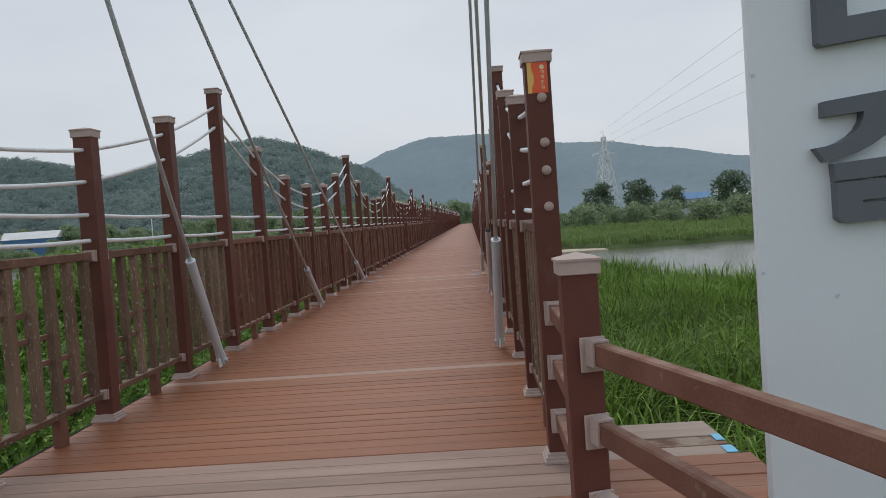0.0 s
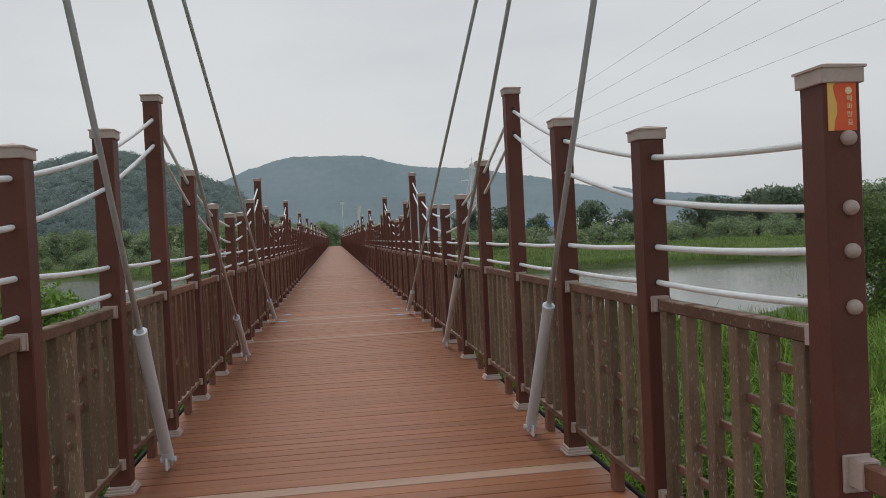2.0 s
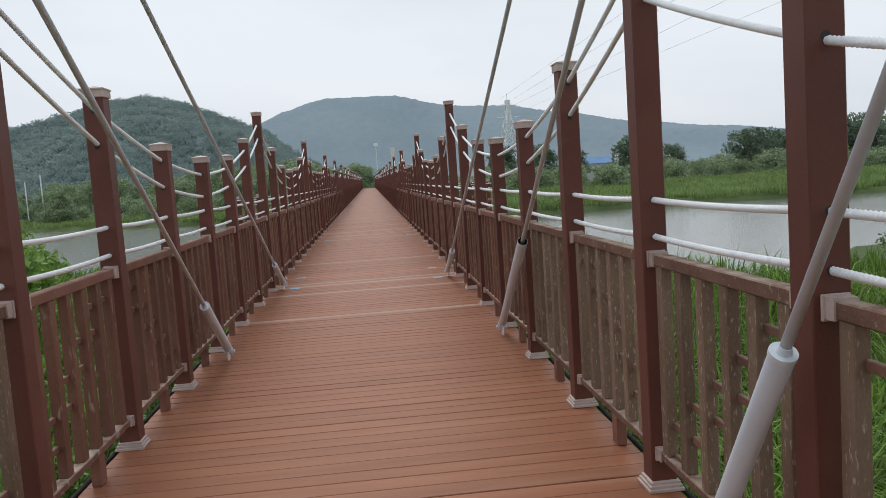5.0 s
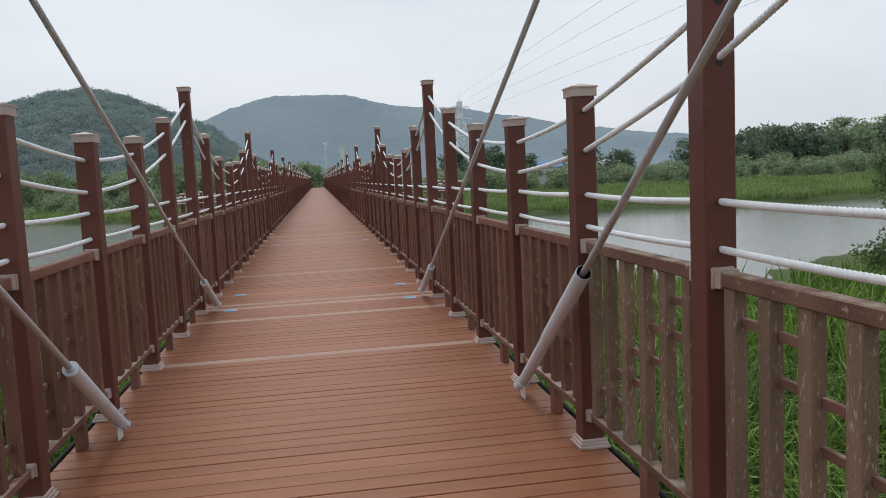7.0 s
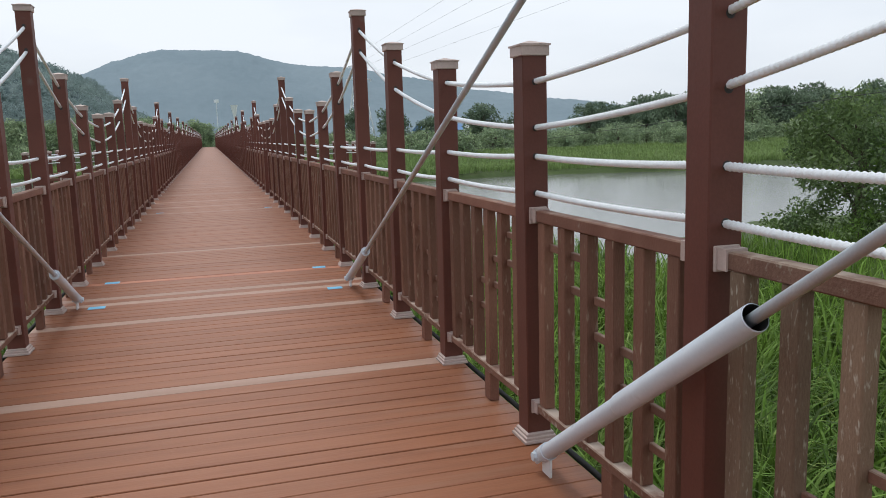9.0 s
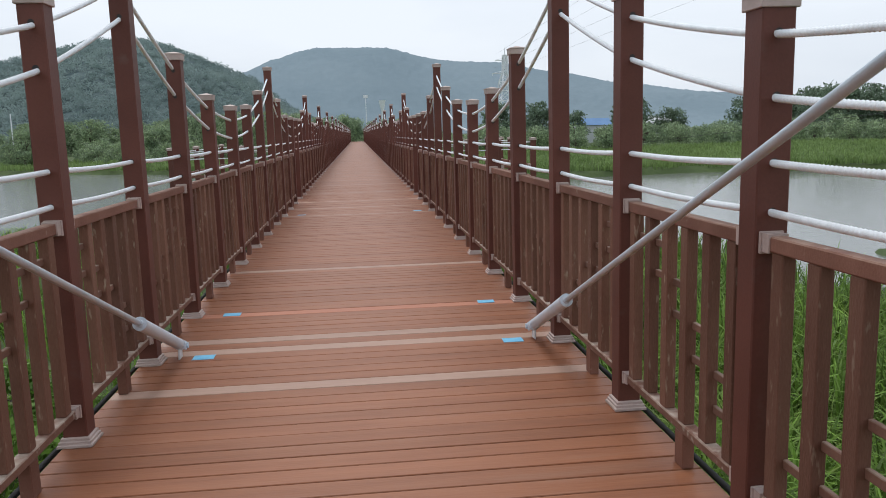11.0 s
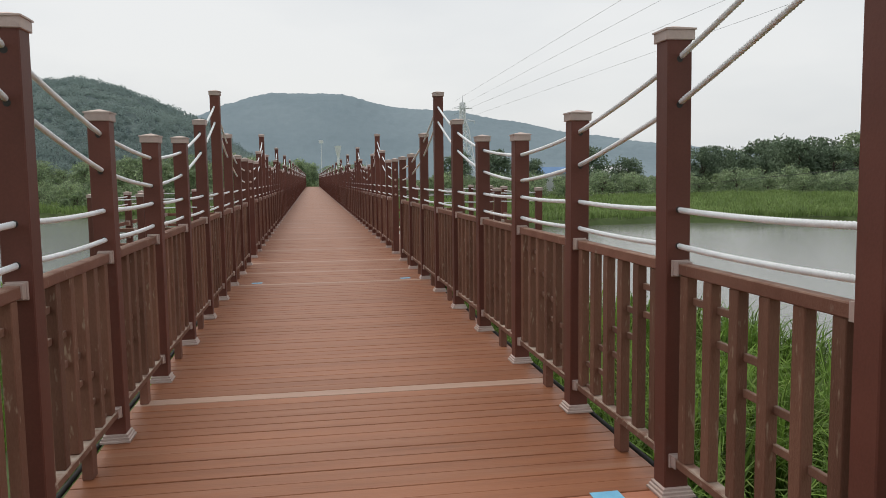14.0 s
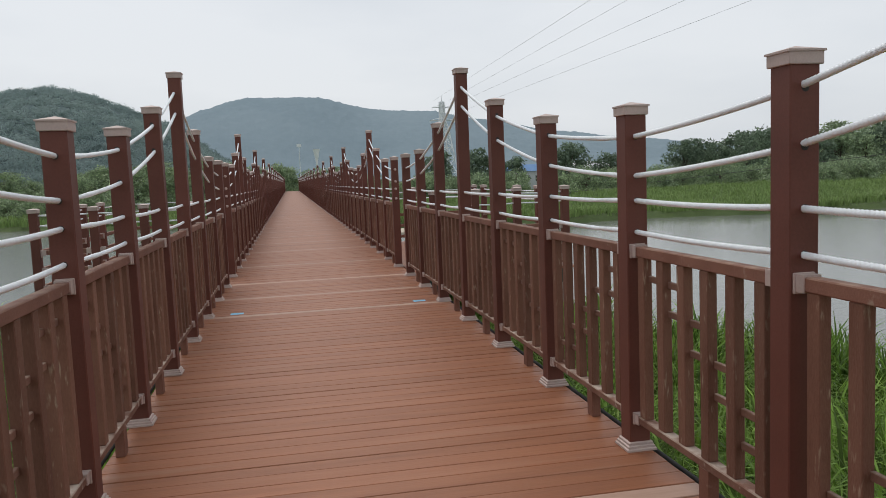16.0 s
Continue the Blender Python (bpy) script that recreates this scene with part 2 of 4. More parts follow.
# Hills and hill crowns: aerial haze is painted in as paler, bluer base colours.
M_HILL_NEAR = material("haze_tinted_hillside", (0.112, 0.150, 0.152), (0.158, 0.200, 0.192), 1.0, scale=0.018, fine=0.35, bump=0.7, dist=2.0, spec=0.0,
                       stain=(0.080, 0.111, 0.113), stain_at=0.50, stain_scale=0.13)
M_HILL_FAR = material("haze_tinted_ridge", (0.200, 0.258, 0.290), (0.242, 0.302, 0.334), 1.0, scale=0.006, fine=0.07, bump=0.2, dist=4.0, spec=0.0)
M_HILL_LEAF = material("haze_tinted_tree_crown", (0.205, 0.272, 0.268), (0.320, 0.400, 0.375), 0.8, scale=0.012, fine=0.08, bump=0, vary=0.16, island=True, thin=0.5, spec=0.1)
M_PYLON = material("pale_galvanised_lattice", (0.74, 0.76, 0.77), (0.82, 0.84, 0.85), 0.5, scale=1, fine=9, bump=0)
M_WIRE = material("grey_wire", (0.28, 0.29, 0.30), (0.33, 0.34, 0.35), 0.6, scale=1, fine=9, bump=0)
M_BLUE_ROOF = material("blue_metal_roof", (0.06, 0.17, 0.36), (0.09, 0.22, 0.43), 0.5, scale=0.4, fine=5, bump=0.05)
M_WHITE_WALL = material("white_shed_wall", (0.55, 0.57, 0.58), (0.66, 0.68, 0.69), 0.7, scale=0.4, fine=5, bump=0.05)


def water_material():
    m = bpy.data.materials.new("grey_river_water")
    m.use_nodes = True
    n, l = m.node_tree.nodes, m.node_tree.links
    b = n["Principled BSDF"]
    b.inputs["Base Color"].default_value = (0.150, 0.157, 0.142, 1)
    b.inputs["Roughness"].default_value = 0.16
    b.inputs["IOR"].default_value = 1.33
    tc = n.new("ShaderNodeTexCoord")
    mp = n.new("ShaderNodeMapping")
    mp.inputs["Scale"].default_value = (0.5, 1.6, 1)
    l.new(tc.outputs["Object"], mp.inputs["Vector"])
    q = n.new("ShaderNodeTexNoise")
    q.inputs["Scale"].default_value, q.inputs["Detail"].default_value = 1.4, 6.0
    l.new(mp.outputs["Vector"], q.inputs["Vector"])
    bp = n.new("ShaderNodeBump")
    bp.inputs["Strength"].default_value, bp.inputs["Distance"].default_value = 0.35, 0.06
    l.new(q.outputs["Fac"], bp.inputs["Height"])
    l.new(bp.outputs["Normal"], b.inputs["Normal"])
    return m


M_WATER = water_material()


# ---------------------------------------------------------------- mesh helpers
def box(bm, x0, x1, y0, y1, z0, z1):
    v = [bm.verts.new(p) for p in ((x0, y0, z0), (x1, y0, z0), (x1, y1, z0), (x0, y1, z0), (x0, y0, z1), (x1, y0, z1), (x1, y1, z1), (x0, y1, z1))]
    for f in ((3, 2, 1, 0), (4, 5, 6, 7), (0, 1, 5, 4), (1, 2, 6, 5), (2, 3, 7, 6), (3, 0, 4, 7)):
        bm.faces.new([v[i] for i in f])
    return bm


def soft_box(x0, x1, y0, y1, z0, z1, bevel=0.004):
    bm = box(bmesh.new(), x0, x1, y0, y1, z0, z1)
    if bevel:
        bmesh.ops.bevel(bm, geom=list(bm.edges), offset=bevel, segments=1, affect="EDGES")
    return bm


def tube(bm, a, b, r0, r1=None, sides=10, closed=True):
    a, b = Vector(a), Vector(b)
    r1 = r0 if r1 is None else r1
    q = (b - a).to_track_quat("Z", "Y")
    rings = []
    for p, r in ((a, r0), (b, r1)):
        rings.append([bm.verts.new(p + q @ Vector((r * math.cos(2 * math.pi * i / sides), r * math.sin(2 * math.pi * i / sides), 0))) for i in range(sides)])
    for i in range(sides):
        k = (i + 1) % sides
        bm.faces.new((rings[0][i], rings[0][k], rings[1][k], rings[1][i]))
    if closed:
        bm.faces.new(rings[0][::-1])
        bm.faces.new(rings[1])
    return bm


def mesh_of(name, bm, mat, smooth=False):
    bm.normal_update()
    me = bpy.data.meshes.new(name)
    bm.to_mesh(me)
    bm.free()
    me.materials.append(mat)
    if smooth:
        for p in me.polygons:
            p.use_smooth = True
    return me


def link(name, me, parent=None, at=None, label="", kind=""):
    ob = new(name, me)
    if parent is not None:
        ob.parent = parent
    if at is not None:
        ob.matrix_basis = at
    if label or kind:
        tagged(ob, label, kind=kind)
    return ob


def part(name, bm, mat, parent, label="", at=None, smooth=False):
    return link(name, mesh_of(name, bm, mat, smooth), parent, at, label)


def thing(name, label, category, group="", at=None, me=None, kind=""):
    ob = new(name, me)
    if at is not None:
        ob.matrix_basis = at
    return tagged(ob, label, category, group, kind)


def quick_mesh(name, verts, faces, mat, smooth=False):
    me = bpy.data.meshes.new(name)
    me.from_pydata(verts, [], faces)
    me.materials.append(mat)
    if smooth:
        me.polygons.foreach_set("use_smooth", [True] * len(me.polygons))
    me.update()
    return me


# ---------------------------------------------------------------- plan of the bridge
BAY = 1.41            # distance from post to post
HALF = 1.466          # bridge axis to the line of posts
FIRST, GAP, LAST = -1, 18, 130   # first post, post before the side openings, last post
TOP = {0: 2.734, 1: 2.260, 2: 1.992, 3: 1.932}
ROPE_HIGH = {0: (2.344, 2.547), 1: (1.90, 2.112), 2: (1.635, 1.848), 3: (1.54, 1.752)}
ROPE_LOW = (1.236, 1.408)


def dip(j):
    """Bays between post j and the next tall post: 0 to 3. The pattern starts anew after the side opening."""
    k = j - 3 if j <= GAP else j - 22
    return abs((k + 3) % 6 - 3)


# ---------------------------------------------------------------- terrain
def near_shore(x):
    return np.interp(x, [-200, -60, -14, -8, -3, 0, 4, 6, 7.3, 8.2, 10, 12, 14, 17.5, 20, 26, 60, 200], [30, 32, 34, 33, 31, 31, 29, 22, 18.5, 12.8, 11.5, 13.5, 17, 30, 35, 38, 40, 44])


SPREAD, EYE_Y = 1.5, 5.0    # the far bank is laid out about a point on the walk and spread from it
WATER_Z, NEAR_LAND, FAR_LAND = -3.57, -1.45, -2.95


def bank_line(x):
    return np.interp(x, [-300, -60, -35, 0, 12, 24, 36, 60, 120, 300], [140, 108, 97, 72, 59, 61, 57, 62, 80, 120])


def far_shore(x):
    return EYE_Y + SPREAD * (bank_line(np.asarray(x, float) / SPREAD) - EYE_Y)


def ground_z(x, y):
    """Height of the land: a bank that falls away from the bridge, a river bed, a low far bank."""
    x, y = np.asarray(x, float), np.asarray(y, float)
    into = np.minimum(y - near_shore(x), far_shore(x) - y)
    bed = np.clip(into / 2.5, 0, 1)
    land = np.where(y > (near_shore(x) + far_shore(x)) / 2, FAR_LAND, NEAR_LAND - 1.9 * np.clip((np.abs(x) - 11) / 7, 0, 1) * np.clip((y - 6) / 8, 0, 1))
    rough = 0.12 * np.sin(x * 0.9 + 1.7 * np.sin(y * 0.31)) * np.cos(y * 0.7)
    rise = np.clip((y - far_shore(x) - 3) / 60, 0, 1) * 0.5
    return land + rough + rise * 1.5 - np.maximum(land + 5.0, 0.8) * bed


def make_ground():
    xs = np.unique(np.concatenate([np.linspace(-3500, -150, 14), np.linspace(-150, -30, 25), np.linspace(-30, 30, 61), np.linspace(30, 150, 25), np.linspace(150, 3500, 14)]))
    ys = np.unique(np.concatenate([np.linspace(-3500, -60, 10), np.linspace(-60, -12, 9), np.linspace(-12, 200, 213), np.linspace(200, 400, 14), np.linspace(400, 3500, 10)]))
    X, Y = np.meshgrid(xs, ys)
    Z = ground_z(X, Y)
    verts = np.stack([X.ravel(), Y.ravel(), Z.ravel()], 1).tolist()
    w = len(xs)
    faces = [(j * w + i, j * w + i + 1, (j + 1) * w + i + 1, (j + 1) * w + i) for j in range(len(ys) - 1) for i in range(w - 1)]
    return tagged(new("ground", quick_mesh("ground", verts, faces, M_GROUND, True)), "weedy green river banks and bed", "ground", kind="structure")


make_ground()
water = tagged(new("water", quick_mesh("water", [(-1200, 8, WATER_Z), (1200, 8, WATER_Z), (1200, 280, WATER_Z), (-1200, 280, WATER_Z)], [(0, 1, 2, 3)], M_WATER)),
               "still grey river with light ripples", "river", kind="structure")


def make_hill(name, label, profile, distance, depth, mat, bumps, cells, drop=0.0):
    """A wooded ridge whose crest follows a profile of (bearing, elevation) in degrees, seen from the bridge."""
    az = np.array([p[0] for p in profile], float) * 1.018
    el = np.array([p[1] for p in profile], float)
    cols, rows = cells
    A = np.linspace(az[0], az[-1], cols)
    E = np.interp(A, az, el)
    E = np.convolve(np.pad(E, 6, mode="edge"), np.hanning(13) / np.hanning(13).sum(), mode="valid")
    verts = []
    for j in range(rows):
        u = j / (rows - 1)
        d = distance + depth * (u - 0.6)
        prof = math.sin(min(u / 0.6, 1) * math.pi / 2) ** 1.25 if u <= 0.6 else math.cos((u - 0.6) / 0.4 * math.pi / 2)
        for i in range(cols):
            a = math.radians(A[i])
            x, y = d * math.sin(a), d * math.cos(a)
            crest = math.tan(math.radians(E[i])) * distance - drop
            p = Vector((x, y, 0))
            n = noise.noise(p * (1 / bumps[1])) * bumps[0] + noise.noise(p * (4.2 / bumps[1])) * bumps[0] * 0.5 + noise.noise(p * (0.12 / bumps[1])) * bumps[0] * 2.0
            verts.append((x, y, -2 + (crest + 2) * prof + n * min(1, prof * 3) * min(1, crest / 10)))
    faces = [(j * cols + i, j * cols + i + 1, (j + 1) * cols + i + 1, (j + 1) * cols + i) for j in range(rows - 1) for i in range(cols - 1)]
    return tagged(new(name, quick_mesh(name, verts, faces, mat, True)), label, "hill", kind="structure")


# Both ridges carry their distance haze in the material colour.
hill_near = make_hill("hill_near", "steep wooded green hill behind the river, haze mixed into its colour",
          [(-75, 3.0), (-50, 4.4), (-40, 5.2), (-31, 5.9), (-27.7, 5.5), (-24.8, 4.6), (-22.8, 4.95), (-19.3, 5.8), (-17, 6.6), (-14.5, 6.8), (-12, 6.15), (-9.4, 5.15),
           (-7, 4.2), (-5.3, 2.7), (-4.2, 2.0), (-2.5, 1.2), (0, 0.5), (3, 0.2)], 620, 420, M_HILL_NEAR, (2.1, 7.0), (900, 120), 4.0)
make_hill("hill_far", "wooded mountain ridge on the horizon, blue-green haze painted into its colour",
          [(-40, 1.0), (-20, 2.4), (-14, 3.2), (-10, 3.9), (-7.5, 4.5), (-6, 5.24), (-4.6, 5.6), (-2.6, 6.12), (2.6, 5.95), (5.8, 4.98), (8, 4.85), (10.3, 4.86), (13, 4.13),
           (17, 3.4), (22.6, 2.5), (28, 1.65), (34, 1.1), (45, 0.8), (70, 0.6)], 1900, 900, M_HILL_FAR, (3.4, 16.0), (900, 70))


# ---------------------------------------------------------------- deck
PALE_ROWS = {17: "pale", 67: "pale", 81: "pale", 87: "pale", 89: "pale", 95: "orange", 110: "pale", 152: "pale", 162: "pale", 173: "pale", 191: "pale"}
SIDE_ROWS = {0: "tan", 1: "rail", 2: "tan", 3: "tan"}
PITCH, THICK, ROW_0 = 0.148, 0.03, 0.012
deck = tagged(new("bridge_deck"), "long reddish brown composite plank walkway of a footbridge", "deck", kind="structure")
board_me = {}


BOARD_MATS = {"brown": M_DECK, "grey": M_DECK_GREY, "pale": M_DECK_PALE, "orange": M_DECK_ORANGE, "tan": M_DECK_TAN, "rail": M_RAIL_OLD}


def board_mesh(finish, x0, x1, joint=0.0025):
    """One plank with eased edges; joint is half of the open joint beside it."""
    key = (finish, x0, x1, joint)
    if key not in board_me:
        board_me[key] = mesh_of("plank", soft_box(x0, x1, -PITCH / 2 + joint, PITCH / 2 - joint, -THICK, 0, 0.0034), BOARD_MATS[finish])
    return board_me[key]


def board_row(i, rnd):
    y = ROW_0 + i * PITCH
    joint = rnd.choice((0.0017, 0.0024, 0.0034, 0.0056))
    if -6 < i < 4:
        finish = SIDE_ROWS.get(i, "brown")
        link("plank", board_mesh(finish, 1.575, 2.36 if i < 0 else 2.31), deck, pose(0, y, rnd.uniform(-0.002, 0.002), 0, 0, rnd.uniform(-0.1, 0.1)))
    if i < 2:
        finish = "brown" if i < 0 and i % 7 in (2, 3) else "grey"
        me = board_mesh(finish, -1.56, 1.565 if i > -6 else 2.36, joint)
    else:
        me = board_mesh(PALE_ROWS.get(i, "brown"), -1.53, 1.53, joint)
    link("plank", me, deck, pose(0, y, rnd.uniform(-0.0014, 0.0014), rnd.uniform(-0.3, 0.3), rnd.uniform(-0.04, 0.04), rnd.uniform(-0.03, 0.03)))


# steel under the deck, piers and the edge pipe
part("deck_plate", soft_box(-1.45, 1.45, -5.6, 182, -0.045, -0.034, 0), M_DARK, deck, "dark steel plate under the planks")
part("deck_plate", soft_box(1.452, 2.3, -5.6, 0.56, -0.045, -0.034, 0), M_DARK, deck, "dark steel plate under the planks")
for sx in (-1, 1):
    part("edge_beam", soft_box(sx * 1.36 - 0.06, sx * 1.36 + 0.06, -5.6, 182, -0.34, -0.0455, 0.01), M_GIRDER, deck, "dark steel edge beam")
    part("edge_pipe", tube(bmesh.new(), (sx * 1.58, -1.2, -0.03), (sx * 1.58, 182, -0.03), 0.015, sides=8), M_DARK, deck, "thin dark pipe along the deck edge", smooth=True)
for k in range(15):
    y = 6.5 + k * 13
    pier = thing("bridge_pier", "round grey concrete pier under the footbridge", "pier", "piers under the bridge", pose(0, y, 0))
    for sx in (-0.9, 0.9):
        part("column", tube(bmesh.new(), (sx, 0, -5.4), (sx, 0, -0.58), 0.2, sides=14), M_CONCRETE, pier, smooth=False)
    part("crossbeam", soft_box(-1.45, 1.45, -0.2, 0.2, -0.6, -0.34, 0.02), M_CONCRETE, pier)


# ---------------------------------------------------------------- posts
post_me = {}


def shaft_mesh(h):
    k = round(h, 3)
    if k not in post_me:
        post_me[k] = mesh_of("shaft", soft_box(-0.061, 0.061, -0.061, 0.061, 0.0, h - 0.05, 0.005), M_POST)
    return post_me[k]


def cap_bm():
    bm = soft_box(-0.071, 0.071, -0.071, 0.071, -0.062, -0.012, 0.003)
    lo = [bm.verts.new((sx * 0.076, sy * 0.076, -0.016)) for sx, sy in ((-1, -1), (1, -1), (1, 1), (-1, 1))]
    mid = [bm.verts.new((sx * 0.076, sy * 0.076, -0.008)) for sx, sy in ((-1, -1), (1, -1), (1, 1), (-1, 1))]
    top = bm.verts.new((0, 0, 0.012))
    bm.faces.new(lo[::-1])
    for i in range(4):
        k = (i + 1) % 4
        bm.faces.new((lo[i], lo[k], mid[k], mid[i]))
        bm.faces.new((mid[i], mid[k], top))
    return bm


def skirt_bm():
    bm = bmesh.new()
    steps = ((0.088, 0.002), (0.088, 0.014), (0.080, 0.018), (0.080, 0.030), (0.072, 0.034), (0.072, 0.046), (0.0615, 0.052))
    rings = [[bm.verts.new((sx * r, sy * r, z)) for sx, sy in ((-1, -1), (1, -1), (1, 1), (-1, 1))] for r, z in steps]
    for a, b in zip(rings, rings[1:]):
        for i in range(4):
            k = (i + 1) % 4
            bm.faces.new((a[i], a[k], b[k], b[i]))
    return bm


CAP_ME, SKIRT_ME = mesh_of("cap", cap_bm(), M_CAP), mesh_of("base_skirt", skirt_bm(), M_CAP)
knob_bm = bmesh.new()
bmesh.ops.create_uvsphere(knob_bm, u_segments=14, v_segments=8, radius=0.024)
KNOB_ME = mesh_of("rope_end_knob", knob_bm, M_CAP, True)
POST_LABEL = {0: "tall square brown post with beige cap carrying white ropes", 1: "square brown post with beige cap beside a tall post",
              2: "square brown railing post with beige cap and rope holes", 3: "lowest square brown railing post with beige cap"}


def make_post(x, y, h, label, group, lean=0.0, lean2=0.0):
    p = thing("railing_post", label, "post", group, pose(x, y, 0, lean, lean2, 0))
    link("shaft", shaft_mesh(h), p)
    link("cap", CAP_ME, p, pose(0, 0, h))
    link("base_skirt", SKIRT_ME, p)
    return p


rnd = random.Random(4)
end_posts = {}
for side in (-1, 1):
    for j in range(FIRST if side < 0 else 0, LAST + 1):
        d = dip(j)
        h = TOP[d] + (0.05 if (side > 0 and j == 0) or j in (GAP, GAP + 1) else 0)
        p = make_post(side * HALF, j * BAY, h, POST_LABEL[d], "posts of the bridge railing", rnd.uniform(-0.25, 0.25), rnd.uniform(-0.25, 0.25))
        end_posts[side, j] = p
for side, j, sy in ((1, 0, -1), (1, GAP, 1), (-1, GAP, 1), (1, GAP + 1, -1), (-1, GAP + 1, -1)):
    for z in (*ROPE_LOW, *ROPE_HIGH[3]):
        link("rope_end_knob", KNOB_ME, end_posts[side, j], pose(0.012 * side if j == 0 else 0, sy * 0.068, z))


# The shafts are uncut: dark plugs paint the shade of the rope holes.
HOLE_SHADE_ME = mesh_of("rope_hole", tube(bmesh.new(), (0, -0.0618, 0), (0, 0.0618, 0), 0.0160, sides=12), M_DARK)
for (side, j), p in end_posts.items():
    if j < 15 and not (side > 0 and j == 0):
        for z in (*ROPE_LOW, *ROPE_HIGH[dip(j)]):
            link("rope_hole", HOLE_SHADE_ME, p, pose(0, 0, z))
for z in (ROPE_LOW[1], ROPE_HIGH[3][1]):
    for dz in (-0.012, 0.012):
        part("rope_clamp", soft_box(-0.022, 0.022, 0.064, 0.10, z + dz - 0.008, z + dz + 0.008, 0.003), M_GIRDER, end_posts[1, 0], "dark metal rope clamp")


# ---------------------------------------------------------------- railing panels
def bracket_bm(h, sy):
    """A plastic shoe that holds a rail's end on the post: a flange and a sleeve."""
    bm = soft_box(-0.045, 0.045, 0.0 if sy > 0 else -0.012, 0.012 if sy > 0 else 0.0, -h / 2 - 0.012, h / 2 + 0.012, 0.003)
    y0, y1 = (0.010, 0.055) if sy > 0 else (-0.055, -0.010)
    box(bm, -0.037, 0.037, y0, y1, h / 2 - 0.001, h / 2 + 0.007)
    box(bm, -0.037, -0.030, y0, y1, -h / 2 - 0.004, h / 2)
    box(bm, 0.030, 0.037, y0, y1, -h / 2 - 0.004, h / 2)
    return bm


BR = {(n, s): mesh_of("bracket", bracket_bm(h, s), M_CAP) for n, h in (("top", 0.055), ("low", 0.045)) for s in (1, -1)}
IN0, IN1 = 0.0615, BAY - 0.0615
TOP_RAIL = mesh_of("top_rail", soft_box(-0.030, 0.030, IN0 + 0.012, IN1 - 0.012, 1.103, 1.158, 0.005), M_RAIL)
LOW_RAIL = mesh_of("bottom_rail", soft_box(-0.032, 0.032, IN0 + 0.012, IN1 - 0.012, 0.168, 0.21, 0.005), M_LEDGE)
BAL = mesh_of("baluster", soft_box(-0.025, 0.025, -0.036, 0.036, 0.2101, 1.1029, 0.004), M_BALUSTER)
BAL_OLD = mesh_of("baluster", soft_box(-0.025, 0.025, -0.036, 0.036, 0.2101, 1.1029, 0.004), M_BALUSTER_OLD)
LOW_RAIL_OLD = mesh_of("bottom_rail", soft_box(-0.030, 0.030, IN0 + 0.012, IN1 - 0.012, 0.168, 0.21, 0.005), M_RAIL_OLD)
TOP_RAIL_OLD = mesh_of("top_rail", soft_box(-0.030, 0.030, IN0 + 0.012, IN1 - 0.012, 1.103, 1.158, 0.005), M_RAIL_OLD)
RUNG = mesh_of("rung", soft_box(-0.010, 0.010, -0.0715, 0.0715, -0.017, 0.017, 0.003), M_RUNG)
LEG = mesh_of("leg", soft_box(-0.028, 0.028, -0.045, 0.045, 0.0, 0.1679, 0.004), M_RAIL)
BAL_Y = [BAY / 2 + 0.012 + (i - 2.5) * 0.216 for i in range(6)]


def rung_places(rising, low):
    """Two rungs in each gap between balusters, a step higher from gap to gap; low is the height of the first."""
    out = []
    for i in range(5):
        y = BAY / 2 + 0.012 + (i - 2) * 0.216
        k = i if rising else 4 - i
        for z in (low + 0.156 * k, low + 0.15 + 0.156 * k):
            if z < 1.07:
                out.append((y, z))
    return out


def make_panel(rising, low, at, old=False):
    p = thing("bridge_railing", "lichen-speckled grey-brown railing panel with upright balusters and stepped rungs" if old else "weathered brown railing panel with upright balusters and stepped rungs", "railing", "railing panels of the bridge", at)
    link("top_rail", TOP_RAIL_OLD if old else TOP_RAIL, p)
    link("bottom_rail", LOW_RAIL_OLD if old else LOW_RAIL, p, label="bottom rail with pale dirt and lichen")
    for y in BAL_Y:
        link("baluster", BAL_OLD if old else BAL, p, pose(0, y, 0))
    for y, z in rung_places(rising, low):
        link("rung", RUNG, p, pose(0.013, y, z))
    link("leg", LEG, p, pose(0, 0.62, 0))
    for n, z in (("top", 1.1305), ("low", 0.189)):
        link("bracket", BR[n, 1], p, pose(0, IN0, z), "beige plastic rail bracket")
        link("bracket", BR[n, -1], p, pose(0, IN1, z), "beige plastic rail bracket")
    return p


def make_far_panel(rising, low, at):
    p = thing("bridge_railing", "brown railing panel with upright balusters", "railing", "railing panels of the bridge", at)
    link("top_rail", TOP_RAIL, p)
    link("bottom_rail", LOW_RAIL, p)
    bm = bmesh.new()
    for y in BAL_Y:
        box(bm, -0.025, 0.025, y - 0.036, y + 0.036, 0.21, 1.103)
    for y, z in rung_places(rising, low):
        box(bm, 0.003, 0.023, y - 0.073, y + 0.073, z - 0.015, z + 0.015)
    tagged(part("balusters", bm, M_BALUSTER, p), kind="stuff")
    link("leg", LEG, p, pose(0, 0.62, 0))
    return p


masters = {}
NEAR_BAYS, OLD_BAYS = 26, 5
